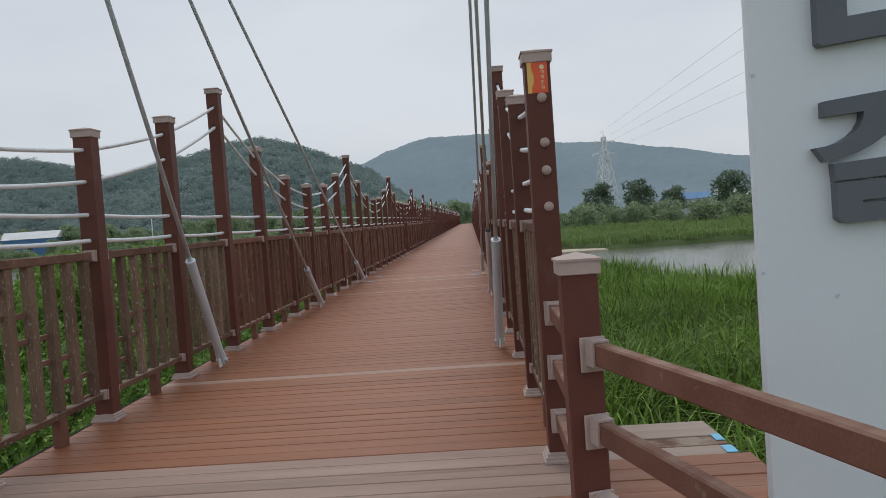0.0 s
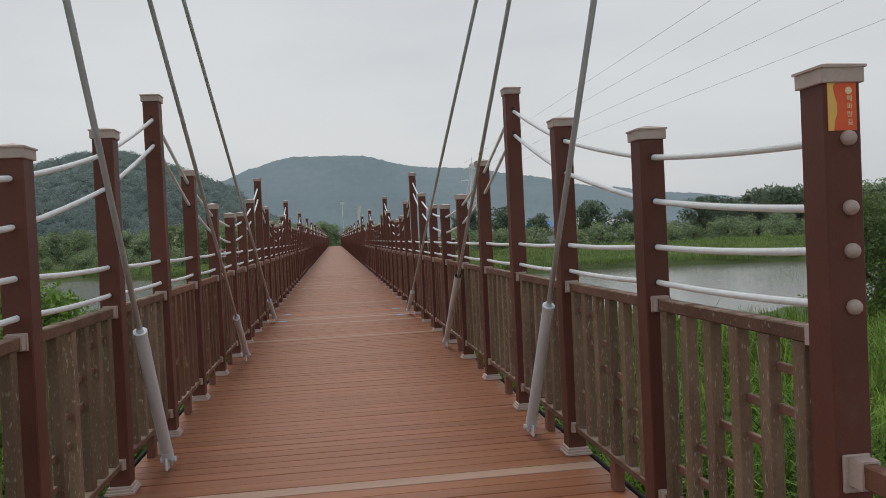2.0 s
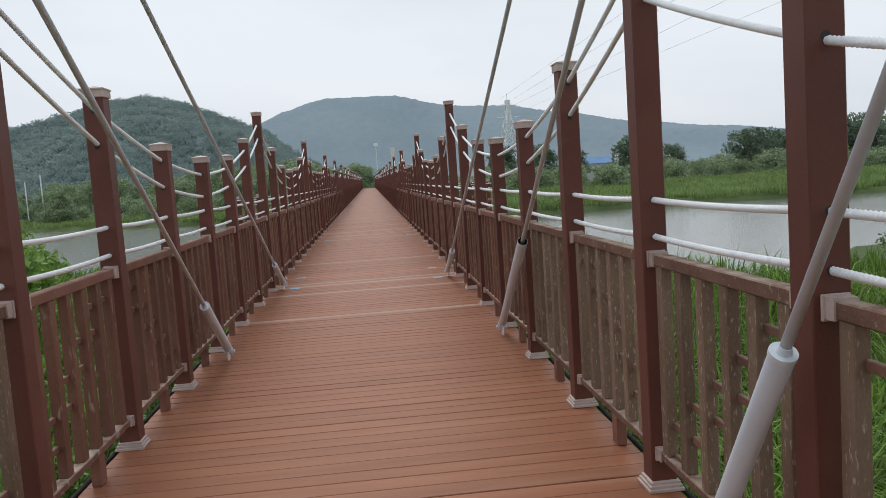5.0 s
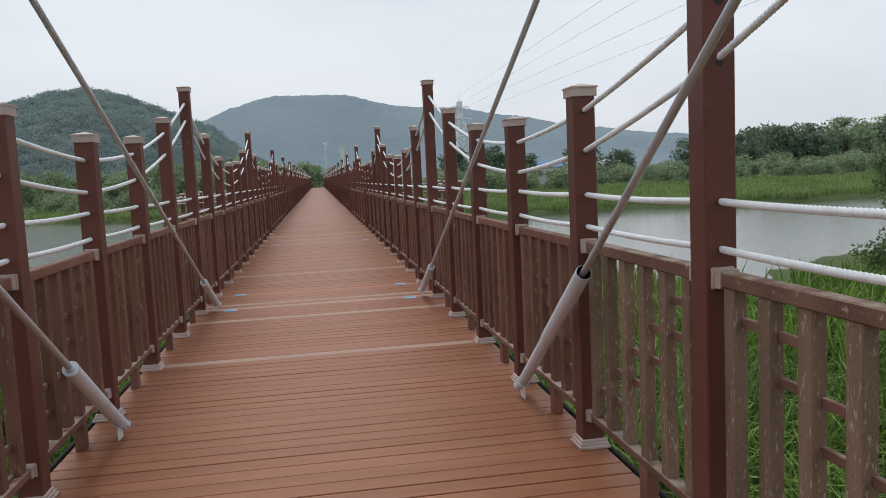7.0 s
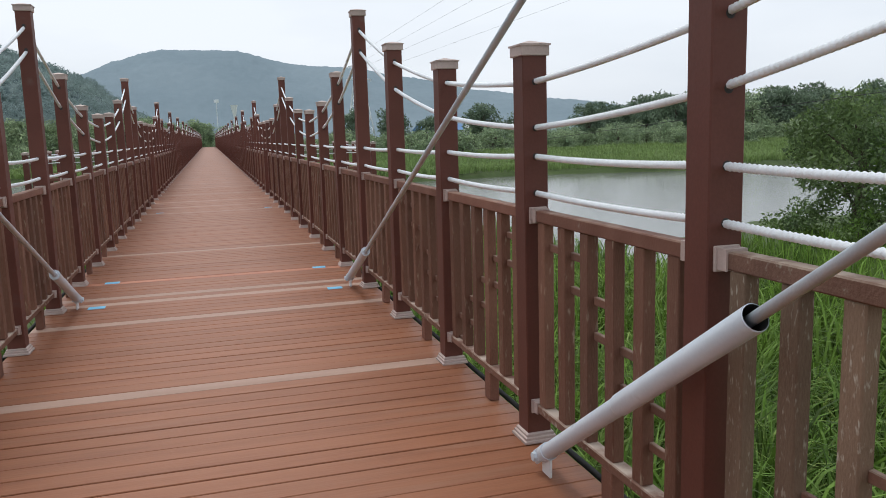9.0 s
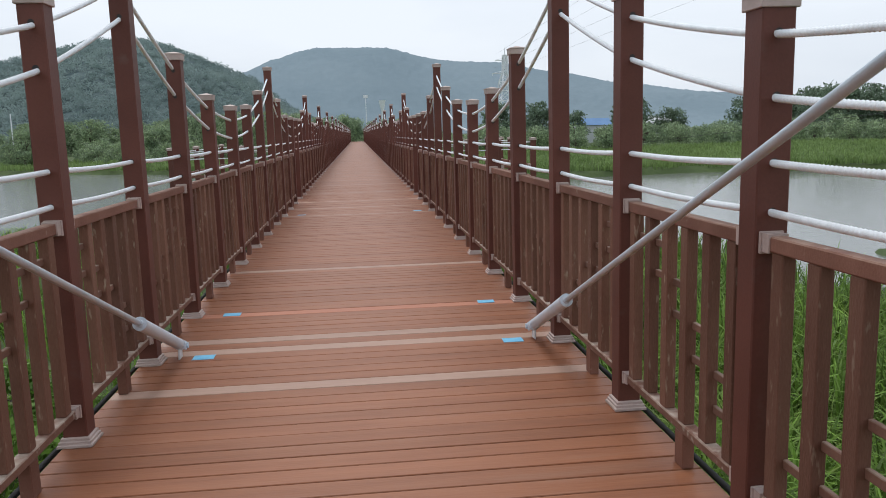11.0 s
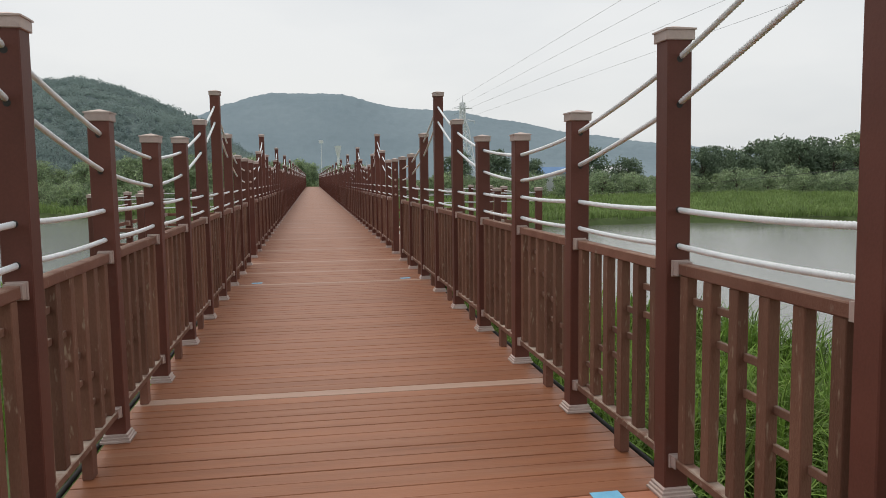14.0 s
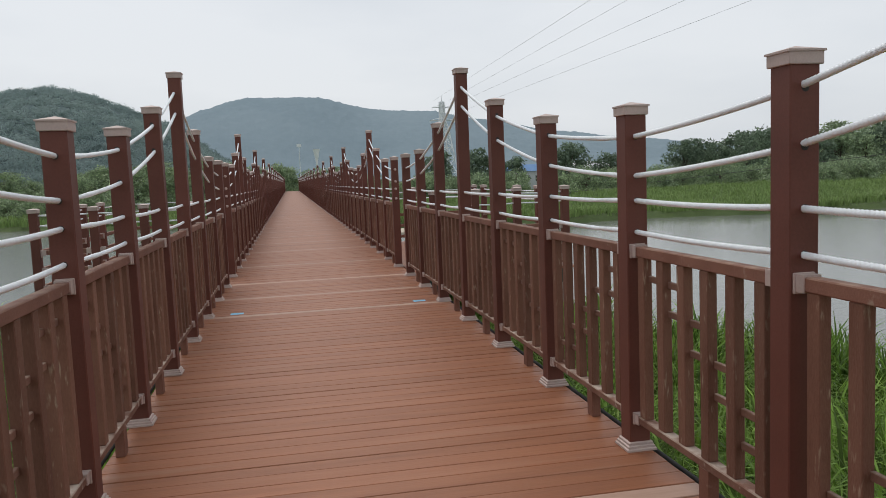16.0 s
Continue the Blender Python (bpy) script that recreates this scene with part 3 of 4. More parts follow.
for j in range(FIRST, LAST):
    for side in (-1, 1):
        if j == GAP or (side > 0 and j < 0):
            continue
        near = 2 if j < (OLD_BAYS if side > 0 else 3) else 1 if j < NEAR_BAYS else 0
        rising = (j % 2 == 1)
        local = rising if side > 0 else not rising
        at = pose(HALF, j * BAY, 0) if side > 0 else pose(-HALF, (j + 1) * BAY, 0, 0, 0, 180)
        low = 0.364 if rising else 0.212
        if (near, local, low) in masters:
            copy_thing(masters[near, local, low], at)
        else:
            masters[near, local, low] = make_panel(local, low, at, near == 2) if near else make_far_panel(local, low, at)


# ---------------------------------------------------------------- ropes
def rope_mesh(points, radius, step, sides, lobes):
    """A laid rope along the points: strands wind round it where lobes is set."""
    path = []
    for (a, b) in zip(points, points[1:]):
        a, b = Vector(a), Vector(b)
        n = max(2, int((b - a).length / (step if b.y < 17.5 else max(step, 0.06))))
        sag = 0.012
        for i in range(n):
            u = i / n
            path.append(a.lerp(b, u) - Vector((0, 0, sag * 4 * u * (1 - u))))
    path.append(Vector(points[-1]))
    verts, faces, run = [], [], 0.0
    for i, p in enumerate(path):
        t = (path[min(i + 1, len(path) - 1)] - path[max(i - 1, 0)]).normalized()
        side = t.cross(Vector((0, 0, 1))).normalized()
        up = side.cross(t)
        if i:
            run += (p - path[i - 1]).length
        for k in range(sides):
            a = 2 * math.pi * k / sides
            r = radius * (1 + (0.13 * math.cos(lobes * a + run * 2 * math.pi / 0.0215) if lobes and p.y < 17.5 else 0))
            verts.append(p + side * (r * math.cos(a)) + up * (r * math.sin(a)))
    for i in range(len(path) - 1):
        for k in range(sides):
            m = (k + 1) % sides
            faces.append((i * sides + k, i * sides + m, (i + 1) * sides + m, (i + 1) * sides + k))
    faces.append(tuple(range(sides))[::-1])
    faces.append(tuple((len(path) - 1) * sides + k for k in range(sides)))
    return quick_mesh("rope", [tuple(v) for v in verts], faces, M_ROPE, True)


def rope_line(side, j0, j1, which, near):
    pts = []
    for j in range(j0, j1 + 1):
        z = ROPE_LOW[which] if which < 2 else ROPE_HIGH[dip(j)][which - 2]
        pts.append((side * HALF, j * BAY, z))
    me = rope_mesh(pts, 0.0135, 0.0036 if near else 0.24, 8 if near else 6, 2 if near else 0)
    thing("rope", "thick white laid rope threaded through brown posts", "rope", "ropes of the bridge railing", me=me)


for side in (-1, 1):
    for which in range(4):
        rope_line(side, FIRST if side < 0 else 0, GAP, which, True)
        rope_line(side, GAP + 1, LAST, which, False)


# ---------------------------------------------------------------- stay cables
def make_stay(foot, run, sleeve, hollow, girth=0.039):
    """A stay that starts at a forked anchor on the deck and runs up towards the portal over the bridge's entrance."""
    way = Vector((run[0], -run[1], 1.0)).normalized()
    s = thing("stay_cable", "grey steel stay cable with thick lower sleeve anchored on deck", "cable", "stay cables of the bridge", Matrix.Translation((foot[0], foot[1], 0)))
    o = Vector((0, 0, 0.10))
    end = o + way * (5.45 / way.z)
    part("cable", tube(bmesh.new(), o + way * (sleeve - 0.25), end, 0.0175, sides=12), M_CABLE, s, smooth=True)
    pipe = bmesh.new()
    if hollow:
        tube(pipe, o, o + way * sleeve * 0.48, girth * 0.93, girth * 0.93, 28, closed=False)
        tube(pipe, o + way * sleeve * 0.48, o + way * (sleeve * 0.48 + 0.015), girth * 0.93, girth * 1.05, 28, closed=False)
        tube(pipe, o + way * (sleeve * 0.48 + 0.015), o + way * sleeve, girth * 1.05, girth * 1.05, 28, closed=False)
        part("sleeve", pipe, M_STEEL, s, "smooth grey painted steel sleeve with an open mouth", smooth=True)
        # The near-black inner tube paints the shade inside the open mouth.
        part("sleeve_lining", tube(bmesh.new(), o + way * sleeve, o + way * (sleeve - 0.20), girth * 0.97, girth * 0.97, 28, closed=False), M_DARK, s, "dark inner surface painting the shade inside the hollow sleeve", smooth=True)
        lip = bmesh.new()
        tube(lip, o + way * (sleeve - 0.002), o + way * (sleeve + 0.002), girth * 1.05, girth * 0.97, 28, closed=False)
        part("sleeve_lip", lip, M_STEEL, s)
    else:
        tube(pipe, o, o + way * (sleeve - 0.012), girth, girth, 28, closed=False)
        part("sleeve", pipe, M_STEEL, s, "smooth grey painted steel sleeve", smooth=True)
        cap = bmesh.new()
        tube(cap, o + way * (sleeve - 0.012), o + way * (sleeve + 0.006), girth * 1.07, girth * 1.07, 28)
        tube(cap, o + way * (sleeve + 0.005), o + way * (sleeve + 0.030), 0.024, 0.020, 20)
        part("end_cap", cap, M_STEEL, s, "pale cap closing the sleeve")
    # forked end: two cheeks with a bolt through them, over one upright lug welded to a floor plate
    for sx in (-1, 1):
        cheek = soft_box(sx * 0.024 - 0.009, sx * 0.024 + 0.009, -0.032, 0.032, -0.075, 0.03, 0.006)
        cheek.transform(way.to_track_quat("Z", "Y").to_matrix().to_4x4())
        part("fork_cheek", cheek, M_STEEL, s, at=Matrix.Translation(o))
    part("end_collar", tube(bmesh.new(), o - way * 0.006, o + way * 0.045, girth * 1.06, girth * 1.06, 28), M_STEEL, s)
    part("anchor_lug", soft_box(-0.007, 0.007, -0.055, 0.030, 0.002, 0.088, 0.004), M_PYLON, s, "pale upright anchor plate")
    pin = o - way * 0.045
    part("pin", tube(bmesh.new(), pin - Vector((0.045, 0, 0)), pin + Vector((0.045, 0, 0)), 0.013, sides=14), M_STEEL, s, smooth=False)
    for sx in (-1, 1):
        part("nut", tube(bmesh.new(), pin + Vector((sx * 0.034, 0, 0)), pin + Vector((sx * 0.050, 0, 0)), 0.021, sides=6), M_STEEL, s)
    return s


for foot, run, sleeve, hollow in (((1.293, 3.33), (0.008, 0.640), 1.08, False), ((-1.28, 3.24), (0.007, 0.642), 1.08, False),
                                  ((1.340, 8.045), (-0.017, 1.480), 1.66, True), ((-1.275, 7.98), (0.010, 1.529), 1.00, False),
                                  ((1.285, 12.79), (-0.010, 2.405), 1.02, False), ((-1.283, 12.78), (0.021, 2.455), 1.02, False)):
    make_stay(foot, run, sleeve, hollow)


# the portal over the entrance that holds the stays
portal = tagged(new("portal_frame"), "plain grey steel portal over the bridge entrance", "portal", kind="structure")
for sx in (-1, 1):
    part("leg", soft_box(sx * 3.3 - 0.13, sx * 3.3 + 0.13, -0.32, -0.06, -1.7, 5.5, 0.02), M_STEEL, portal)
part("crossbeam", soft_box(-3.5, 3.5, -0.34, -0.04, 5.502, 5.80, 0.02), M_STEEL, portal)


# ---------------------------------------------------------------- entrance: short post, handrails, sign pillar
def make_rail(name, a, b, h, w, mat, label, category, group):
    a, b = Vector(a), Vector(b)
    d = (b - a).length
    r = thing(name, label, category, group, Matrix.Translation(a) @ (b - a).to_track_quat("Y", "Z").to_matrix().to_4x4())
    part("beam", soft_box(-w / 2, w / 2, 0.012, d - 0.012, -h / 2, h / 2, 0.006), mat, r)
    for s, y in ((1, 0.0), (-1, d)):
        bm = soft_box(-0.045, 0.045, min(0, 0.012 * s), max(0, 0.012 * s), -h / 2 - 0.03, h / 2 + 0.012, 0.003)
        y0, y1 = sorted((0.010 * s, 0.075 * s))
        box(bm, -w / 2 - 0.007, w / 2 + 0.007, y0, y1, h / 2 + 0.001, h / 2 + 0.008)
        box(bm, -w / 2 - 0.008, -w / 2 - 0.001, y0, y1, -h / 2 - 0.004, h / 2 + 0.001)
        box(bm, w / 2 + 0.001, w / 2 + 0.008, y0, y1, -h / 2 - 0.004, h / 2 + 0.001)
        for dx in (-0.033, 0.033):
            box(bm, dx - 0.004, dx + 0.004, min(0.012 * s, 0.016 * s), max(0.012 * s, 0.016 * s), -0.004, 0.004)
        part("bracket", bm, M_CAP, r, "beige plastic rail bracket with screws", pose(0, y, 0))
    return r


ENTRY, ENTRY_FAR = (1.45, -1.12), (2.0, -3.05)
make_post(*ENTRY, 1.055, "short square brown handrail post with a beige pyramid cap", "entrance handrail posts")
make_post(*ENTRY_FAR, 1.055, "short square brown handrail post with a beige pyramid cap", "entrance handrail posts")
for z in (0.735, 0.475, 0.215):
    make_rail("handrail", (HALF, -0.0625, z), (ENTRY[0] + 0.003, ENTRY[1] + 0.0625, z), 0.075, 0.045, M_RAIL, "brown composite handrail beam between posts", "handrail", "entrance handrails")
    make_rail("handrail", (ENTRY[0] + 0.025, ENTRY[1] - 0.066, z), (ENTRY_FAR[0] - 0.02, ENTRY_FAR[1] + 0.066, z), 0.075, 0.045, M_RAIL, "brown composite handrail beam between posts", "handrail", "entrance handrails")


def extrude(points, y0, y1):
    """A plate cut to an outline in x and z."""
    bm = bmesh.new()
    front = [bm.verts.new((x, y0, z)) for x, z in points]
    back = [bm.verts.new((x, y1, z)) for x, z in points]
    bm.faces.new(front)
    bm.faces.new(back[::-1])
    for i in range(len(points)):
        k = (i + 1) % len(points)
        bm.faces.new((front[k], front[i], back[i], back[k]))
    bmesh.ops.recalc_face_normals(bm, faces=list(bm.faces))
    return bm


pillar = thing("sign_pillar", "tall pale painted sign pillar with raised slate grey Korean letters", "sign", at=pose(0, 0, 0))
part("board", soft_box(1.955, 3.05, -1.42, -1.385, 0.002, 5.2, 0.006), M_PANEL, pillar)
LY0, LY1 = -1.46, -1.419
HOOK = [(2.152, 1.429), (2.152, 1.474), (2.394, 1.501)]
HOOK += [(2.150 + 0.244 * math.cos(a), 1.470 + 0.171 * math.sin(a) + 0.02 * math.cos(a)) for a in (-math.pi / 2 * k / 8 for k in range(1, 9))]
HOOK += [(2.122, 1.340)] + [(2.122 + 0.144 * math.sin(a), 1.438 - 0.098 * math.cos(a)) for a in (math.pi / 2 * k / 6 for k in range(1, 7))]
part("letter", extrude([(2.145, 1.645), (2.155, 1.635), (2.558, 1.678), (2.558, 1.750), (2.232, 1.715), (2.228, 2.014), (2.145, 2.004)], LY0, LY1), M_LETTER, pillar, "lower part of a square frame letter")
part("letter", extrude(HOOK, LY0, LY1), M_LETTER, pillar, "hooked stroke of a letter")
part("letter", extrude([(2.481, 1.257), (2.558, 1.266), (2.558, 1.530), (2.481, 1.520)], LY0, LY1), M_LETTER, pillar, "upright stroke of a letter")
part("letter", extrude([(2.173, 1.291), (2.558, 1.319), (2.558, 1.259), (2.177, 1.240)], LY0, LY1), M_LETTER, pillar, "top bar of a letter")
part("letter", extrude([(2.177, 1.234), (2.558, 1.253), (2.558, 1.185), (2.249, 1.180), (2.249, 1.172), (2.558, 1.177), (2.558, 1.132), (2.196, 1.115), (2.178, 1.130)], LY0, LY1), M_LETTER, pillar, "lower folded stroke of a letter")
for x, z in ((1.965, 1.57), (1.965, 0.98), (2.18, 0.90)):
    part("screw", tube(bmesh.new(), (x, -1.426, z), (x, -1.419, z), 0.006, sides=8), M_STEEL, pillar)
# small trail plate tied to the end post
plate = thing("trail_plate", "orange and yellow trail marker plate tied to a brown post", "sign", at=pose(1.462, -0.0635, 1.848))
part("plate", soft_box(-0.048, 0.048, -0.004, 0.0, -0.073, 0.073, 0.001), M_ORANGE, plate)
part("yellow_wave", extrude([(-0.048, 0.073), (-0.020, 0.073), (-0.030, 0.060), (-0.026, 0.035), (-0.018, 0.01), (-0.018, -0.02), (-0.027, -0.045), (-0.030, -0.073), (-0.048, -0.073)], -0.0055, -0.0041), M_YELLOW, plate, "yellow wavy edge")
part("round_mark", tube(bmesh.new(), (0.022, -0.0056, 0.048), (0.022, -0.0041, 0.048), 0.011, sides=16), M_PRINT, plate)
for k, ch in enumerate("\ud574\ud30c\ub791\uae38"):
    cu = bpy.data.curves.new("letter", "FONT")
    cu.body, cu.size, cu.align_x, cu.align_y, cu.extrude = ch, 0.021, "CENTER", "CENTER", 0.0006
    cu.materials.append(M_PRINT)
    ob = new("printed_letter", cu)
    ob.parent = plate
    ob.matrix_basis = pose(0.024, -0.0050, 0.023 - 0.024 * k, 90, 0, 0)
part("tie", soft_box(-0.012, 0.0, -0.006, 0.0, 0.070, 0.084, 0.001), M_CAP, plate, "thin plastic tie")

# blue tape marks on the deck
for x, y, w in ((-1.13, 14.10, 0.15), (1.14, 14.11, 0.15), (-1.12, 12.76, 0.15), (1.12, 12.76, 0.15), (-1.12, 22.7, 0.16), (1.17, 22.7, 0.16), (2.285, 0.20, 0.045), (2.28, 0.0, 0.055)):
    tagged(new("tape_mark", mesh_of("tape_mark", soft_box(x - w / 2, x + w / 2, y - 0.055, y + 0.055, 0.001, 0.0035, 0), M_TAPE)), "sky blue tape mark stuck on deck planks", "tape", "tape marks on the deck")


# ---------------------------------------------------------------- side platforms
def make_platform(side):
    deck_ob = tagged(new("side_platform"), "side viewing platform of brown planks beside the bridge", "platform", kind="structure")
    x0, x1 = sorted((side * 1.56, side * 4.3))
    me = mesh_of("plank", soft_box(x0, x1, -PITCH / 2 + 0.0020, PITCH / 2 - 0.0020, -THICK, 0, 0.0018), M_DECK)
    for k in range(48):
        link("plank", me, deck_ob, pose(0, 25.35 + k * PITCH, 0))
    part("beam", soft_box(x0, x1, 25.45, 25.65, -0.3, -0.04, 0.01), M_GIRDER, deck_ob)
    part("beam", soft_box(x0, x1, 31.6, 31.8, -0.3, -0.04, 0.01), M_GIRDER, deck_ob)
    for px in (side * 4.1,):
        for py in (25.55, 31.7):
            part("pile", tube(bmesh.new(), (px, py, -5.4), (px, py, -0.3), 0.12, sides=12), M_CONCRETE, deck_ob)
    spots = [(side * x, 25.40) for x in (1.9, 2.6, 3.32, 4.16)] + [(side * 4.16, y) for y in (26.8, 28.2, 29.6, 31.0, 32.0)] + [(side * x, 32.0) for x in (3.32, 2.6, 1.9)]
    for x, y in spots:
        make_post(x, y, 1.36, "short brown platform post with beige cap", "posts of the side platforms")
    for (xa, ya), (xb, yb) in zip(spots, spots[1:]):
        a, b = Vector((xa, ya, 0)), Vector((xb, yb, 0))
        w = (b - a).normalized() * 0.0625
        for z in (0.70, 0.43, 0.16):
            make_rail("platform_rail", a + w + Vector((0, 0, z)), b - w + Vector((0, 0, z)), 0.07, 0.045, M_RAIL, "brown rail of the side platform", "handrail", "rails of the side platforms")
    for z in (1.10, 1.26):
        thing("rope", "white rope round the side platform", "rope", "ropes of the side platforms", me=rope_mesh([(x, y, z) for x, y in spots], 0.0135, 0.3, 6, 0))


make_platform(-1)
make_platform(1)


# ---------------------------------------------------------------- plants
def blades(name, label, count, place, height, width, mat, seed, lean=0.35, tuft=10, spread=0.16):
    """Tufts of bent, tapered blades that arch outwards; place(rng, n) gives x, y, z at the roots of the tufts."""
    rng = np.random.default_rng(seed)
    x, y, z = (np.repeat(q, tuft) for q in place(rng, count // tuft))
    n = len(x)
    tall = np.repeat(0.75 + 0.4 * rng.random(n // tuft), tuft)
    h = (height[0] + (height[1] - height[0]) * rng.random(n) ** 0.8) * tall
    w = width * (0.6 + 0.8 * rng.random(n))
    a = rng.random(n) * 2 * np.pi
    r = spread * np.sqrt(rng.random(n))
    x, y = x + np.cos(a) * r, y + np.sin(a) * r
    a = a + rng.normal(size=n) * 0.5
    f = a + np.pi / 2 + rng.normal(size=n) * 0.4
    k = lean * (0.25 + 1.1 * rng.random(n)) * h
    levels = ((0, 1, 0, 0), (0.45, 0.95, 0.14, 0.0), (0.8, 0.7, 0.52, 0.05), (1.0, 0.0, 1.0, 0.22))
    verts = np.empty((n, 7, 3))
    i = 0
    for u, ww, bend, drop in levels:
        for s in ((1, -1) if ww else (0,)):
            verts[:, i, 0] = x + np.cos(f) * w * ww * s / 2 + np.cos(a) * k * bend
            verts[:, i, 1] = y + np.sin(f) * w * ww * s / 2 + np.sin(a) * k * bend
            verts[:, i, 2] = z + h * u - k * drop
            i += 1
    base = np.arange(n) * 7
    faces = [q for d in (0, 2) for q in np.stack([base + d, base + d + 1, base + d + 3, base + d + 2], 1).tolist()]
    faces += np.stack([base + 4, base + 5, base + 6], 1).tolist()
    me = quick_mesh(name, verts.reshape(-1, 3).tolist(), faces, mat)
    return tagged(new(name, me), label, "grass", kind="stuff")


def bank_place(x0, x1, y0, y1, margin, clump=0.35):
    def place(rng, n):
        x, y = x0 + (x1 - x0) * rng.random(n * 3), y0 + (y1 - y0) * rng.random(n * 3)
        keep = (y < near_shore(x) - margin) & ((np.abs(x) > 1.75) | (y < -99))
        keep &= ~((x > 1.3) & (x < 3.4) & (y > -8) & (y < 0.75))
        keep &= (np.sin(x * 2.1 + np.sin(y * 1.3) * 1.5) * np.cos(y * 1.7 + x * 0.4) + rng.random(n * 3) * 2.2) > clump
        x, y = x[keep][:n], y[keep][:n]
        return x, y, ground_z(x, y) - 0.03
    return place


def far_place(x0, x1, depth):
    def place(rng, n):
        x = x0 + (x1 - x0) * rng.random(n)
        y = far_shore(x) + 0.3 + depth * rng.random(n) ** 1.5
        return x, y, np.maximum(ground_z(x, y), WATER_Z - 0.05) - 0.05
    return place


blades("reeds", "tall green reeds crowding the river bank", 60000, bank_place(1.8, 11, -4, 30, 0.0, 1.15), (0.55, 1.15), 0.025, M_REED, 1, 0.85, 26, 0.20)
blades("reeds", "tall reeds fringing the water's edge", 14000, bank_place(3.0, 24, 6, 30, 0.0, 0.9), (0.7, 1.25), 0.026, M_REED, 2, 0.35, 10, 0.15)
blades("sedge", "pale drooping sedge among the reeds", 14000, bank_place(1.8, 10, -4, 26, 0.5, 1.3), (0.5, 1.0), 0.022, M_SEDGE, 6, 1.2, 28, 0.14)
blades("bank_grass", "rank green grass on the river bank", 30000, bank_place(-16, -1.7, -6, 34, 0.3), (0.25, 0.7), 0.022, M_REED, 3, 0.7, 12, 0.2)
blades("far_reeds", "green reed belt along the far bank", 90000, far_place(-30, 195, 60), (0.60, 1.05), 0.125, M_REED_FAR, 4, 0.45, 10, 1.05)
blades("far_reeds", "green grass along the far bank", 18000, far_place(-210, -6, 24), (0.6, 1.2), 0.16, M_REED_FAR, 5, 0.4, 8, 0.75)


def leaf_cloud(rng, centres, radii, per, size, flat=0.8):
    """Small leaf quads scattered through clumps, denser to the outside."""
    c = np.repeat(centres, per, 0)
    r = np.repeat(radii, per)
    n = len(c)
    d = rng.normal(size=(n, 3))
    d /= np.linalg.norm(d, axis=1)[:, None]
    rad = r * (0.55 + 0.5 * rng.random(n))
    p = c + d * rad[:, None] * np.array([1, 1, flat])
    u = rng.normal(size=(n, 3))
    u /= np.linalg.norm(u, axis=1)[:, None]
    w = np.cross(u, d + 0.3 * rng.normal(size=(n, 3)))
    w /= np.linalg.norm(w, axis=1)[:, None] + 1e-9
    s = size * (0.6 + 0.8 * rng.random(n))
    u, w = u * s[:, None], w * (s * 0.5)[:, None]
    return np.stack([p - u, p - w * 0.9 - u * 0.1, p + u, p + w * 0.9 - u * 0.1], 1)


def crown_mesh(name, seed, clumps, spread, height, base, clump_r, per, size, mat, taper=0.5):
    rng = np.random.default_rng(seed)
    k = rng.random(clumps)
    a = rng.random(clumps) * 2 * np.pi
    wide = spread * (1 - taper * k) * np.sqrt(rng.random(clumps))
    cen = np.stack([np.cos(a) * wide, np.sin(a) * wide, base + (height - base) * k * (0.85 + 0.15 * rng.random(clumps)) - 0.25 * wide], 1)
    rr = clump_r * (0.6 + 0.8 * rng.random(clumps))
    q = leaf_cloud(rng, cen, rr, per, size)
    v = q.reshape(-1, 3)
    f = np.arange(len(v)).reshape(-1, 4).tolist()
    return quick_mesh(name, v.tolist(), f, mat), cen


def trunk_mesh(name, cen, height, r, seed):
    rnd_t = random.Random(seed)
    bm = bmesh.new()
    pts = [Vector((0, 0, -0.3))]
    for i in range(1, 4):
        pts.append(Vector((rnd_t.uniform(-0.06, 0.06) * height, rnd_t.uniform(-0.06, 0.06) * height, height * 0.26 * i)))
    for i in range(3):
        tube(bm, pts[i], pts[i + 1], r * (1 - 0.28 * i), r * (1 - 0.28 * (i + 1)), 7)
    for c in list(cen)[::max(1, len(cen) // 9)]:
        tube(bm, pts[rnd_t.choice((1, 2))], Vector(c), r * 0.4, r * 0.1, 5)
    return mesh_of(name, bm, M_BARK)


def hillside_wood(count, seed):
    """Tree crowns that cover the near hill, each a loose clump of leaf sprays."""
    rng = np.random.default_rng(seed)
    co = np.empty(len(hill_near.data.vertices) * 3)
    hill_near.data.vertices.foreach_get("co", co)
    co = co.reshape(120, 900, 3)
    r, c = rng.integers(6, 76, count), rng.integers(180, 870, count)
    cen = co[r, c] + rng.normal(size=(count, 3)) * (1.2, 1.2, 0.4)
    cen[:, 2] += 1.2
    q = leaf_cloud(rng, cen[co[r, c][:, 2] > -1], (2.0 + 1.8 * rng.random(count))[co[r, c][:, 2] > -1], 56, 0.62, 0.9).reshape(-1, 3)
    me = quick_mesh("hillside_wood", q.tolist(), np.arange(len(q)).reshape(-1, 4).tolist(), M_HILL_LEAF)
    return tagged(new("hillside_wood", me), "dense green woodland covering the near hill, haze mixed into its colour", "woods", kind="stuff")


hillside_wood(7500, 77)
KINDS = {}


def plant_kind(key, name, label, category, group, seed, clumps, spread, height, base, clump_r, per, size, mat, taper, trunk_r):
    crown, cen = crown_mesh("crown", seed, clumps, spread, height, base, clump_r, per, size, mat, taper)
    KINDS[key] = (name, label, category, group, crown, trunk_mesh("trunk", cen, height, trunk_r, seed))


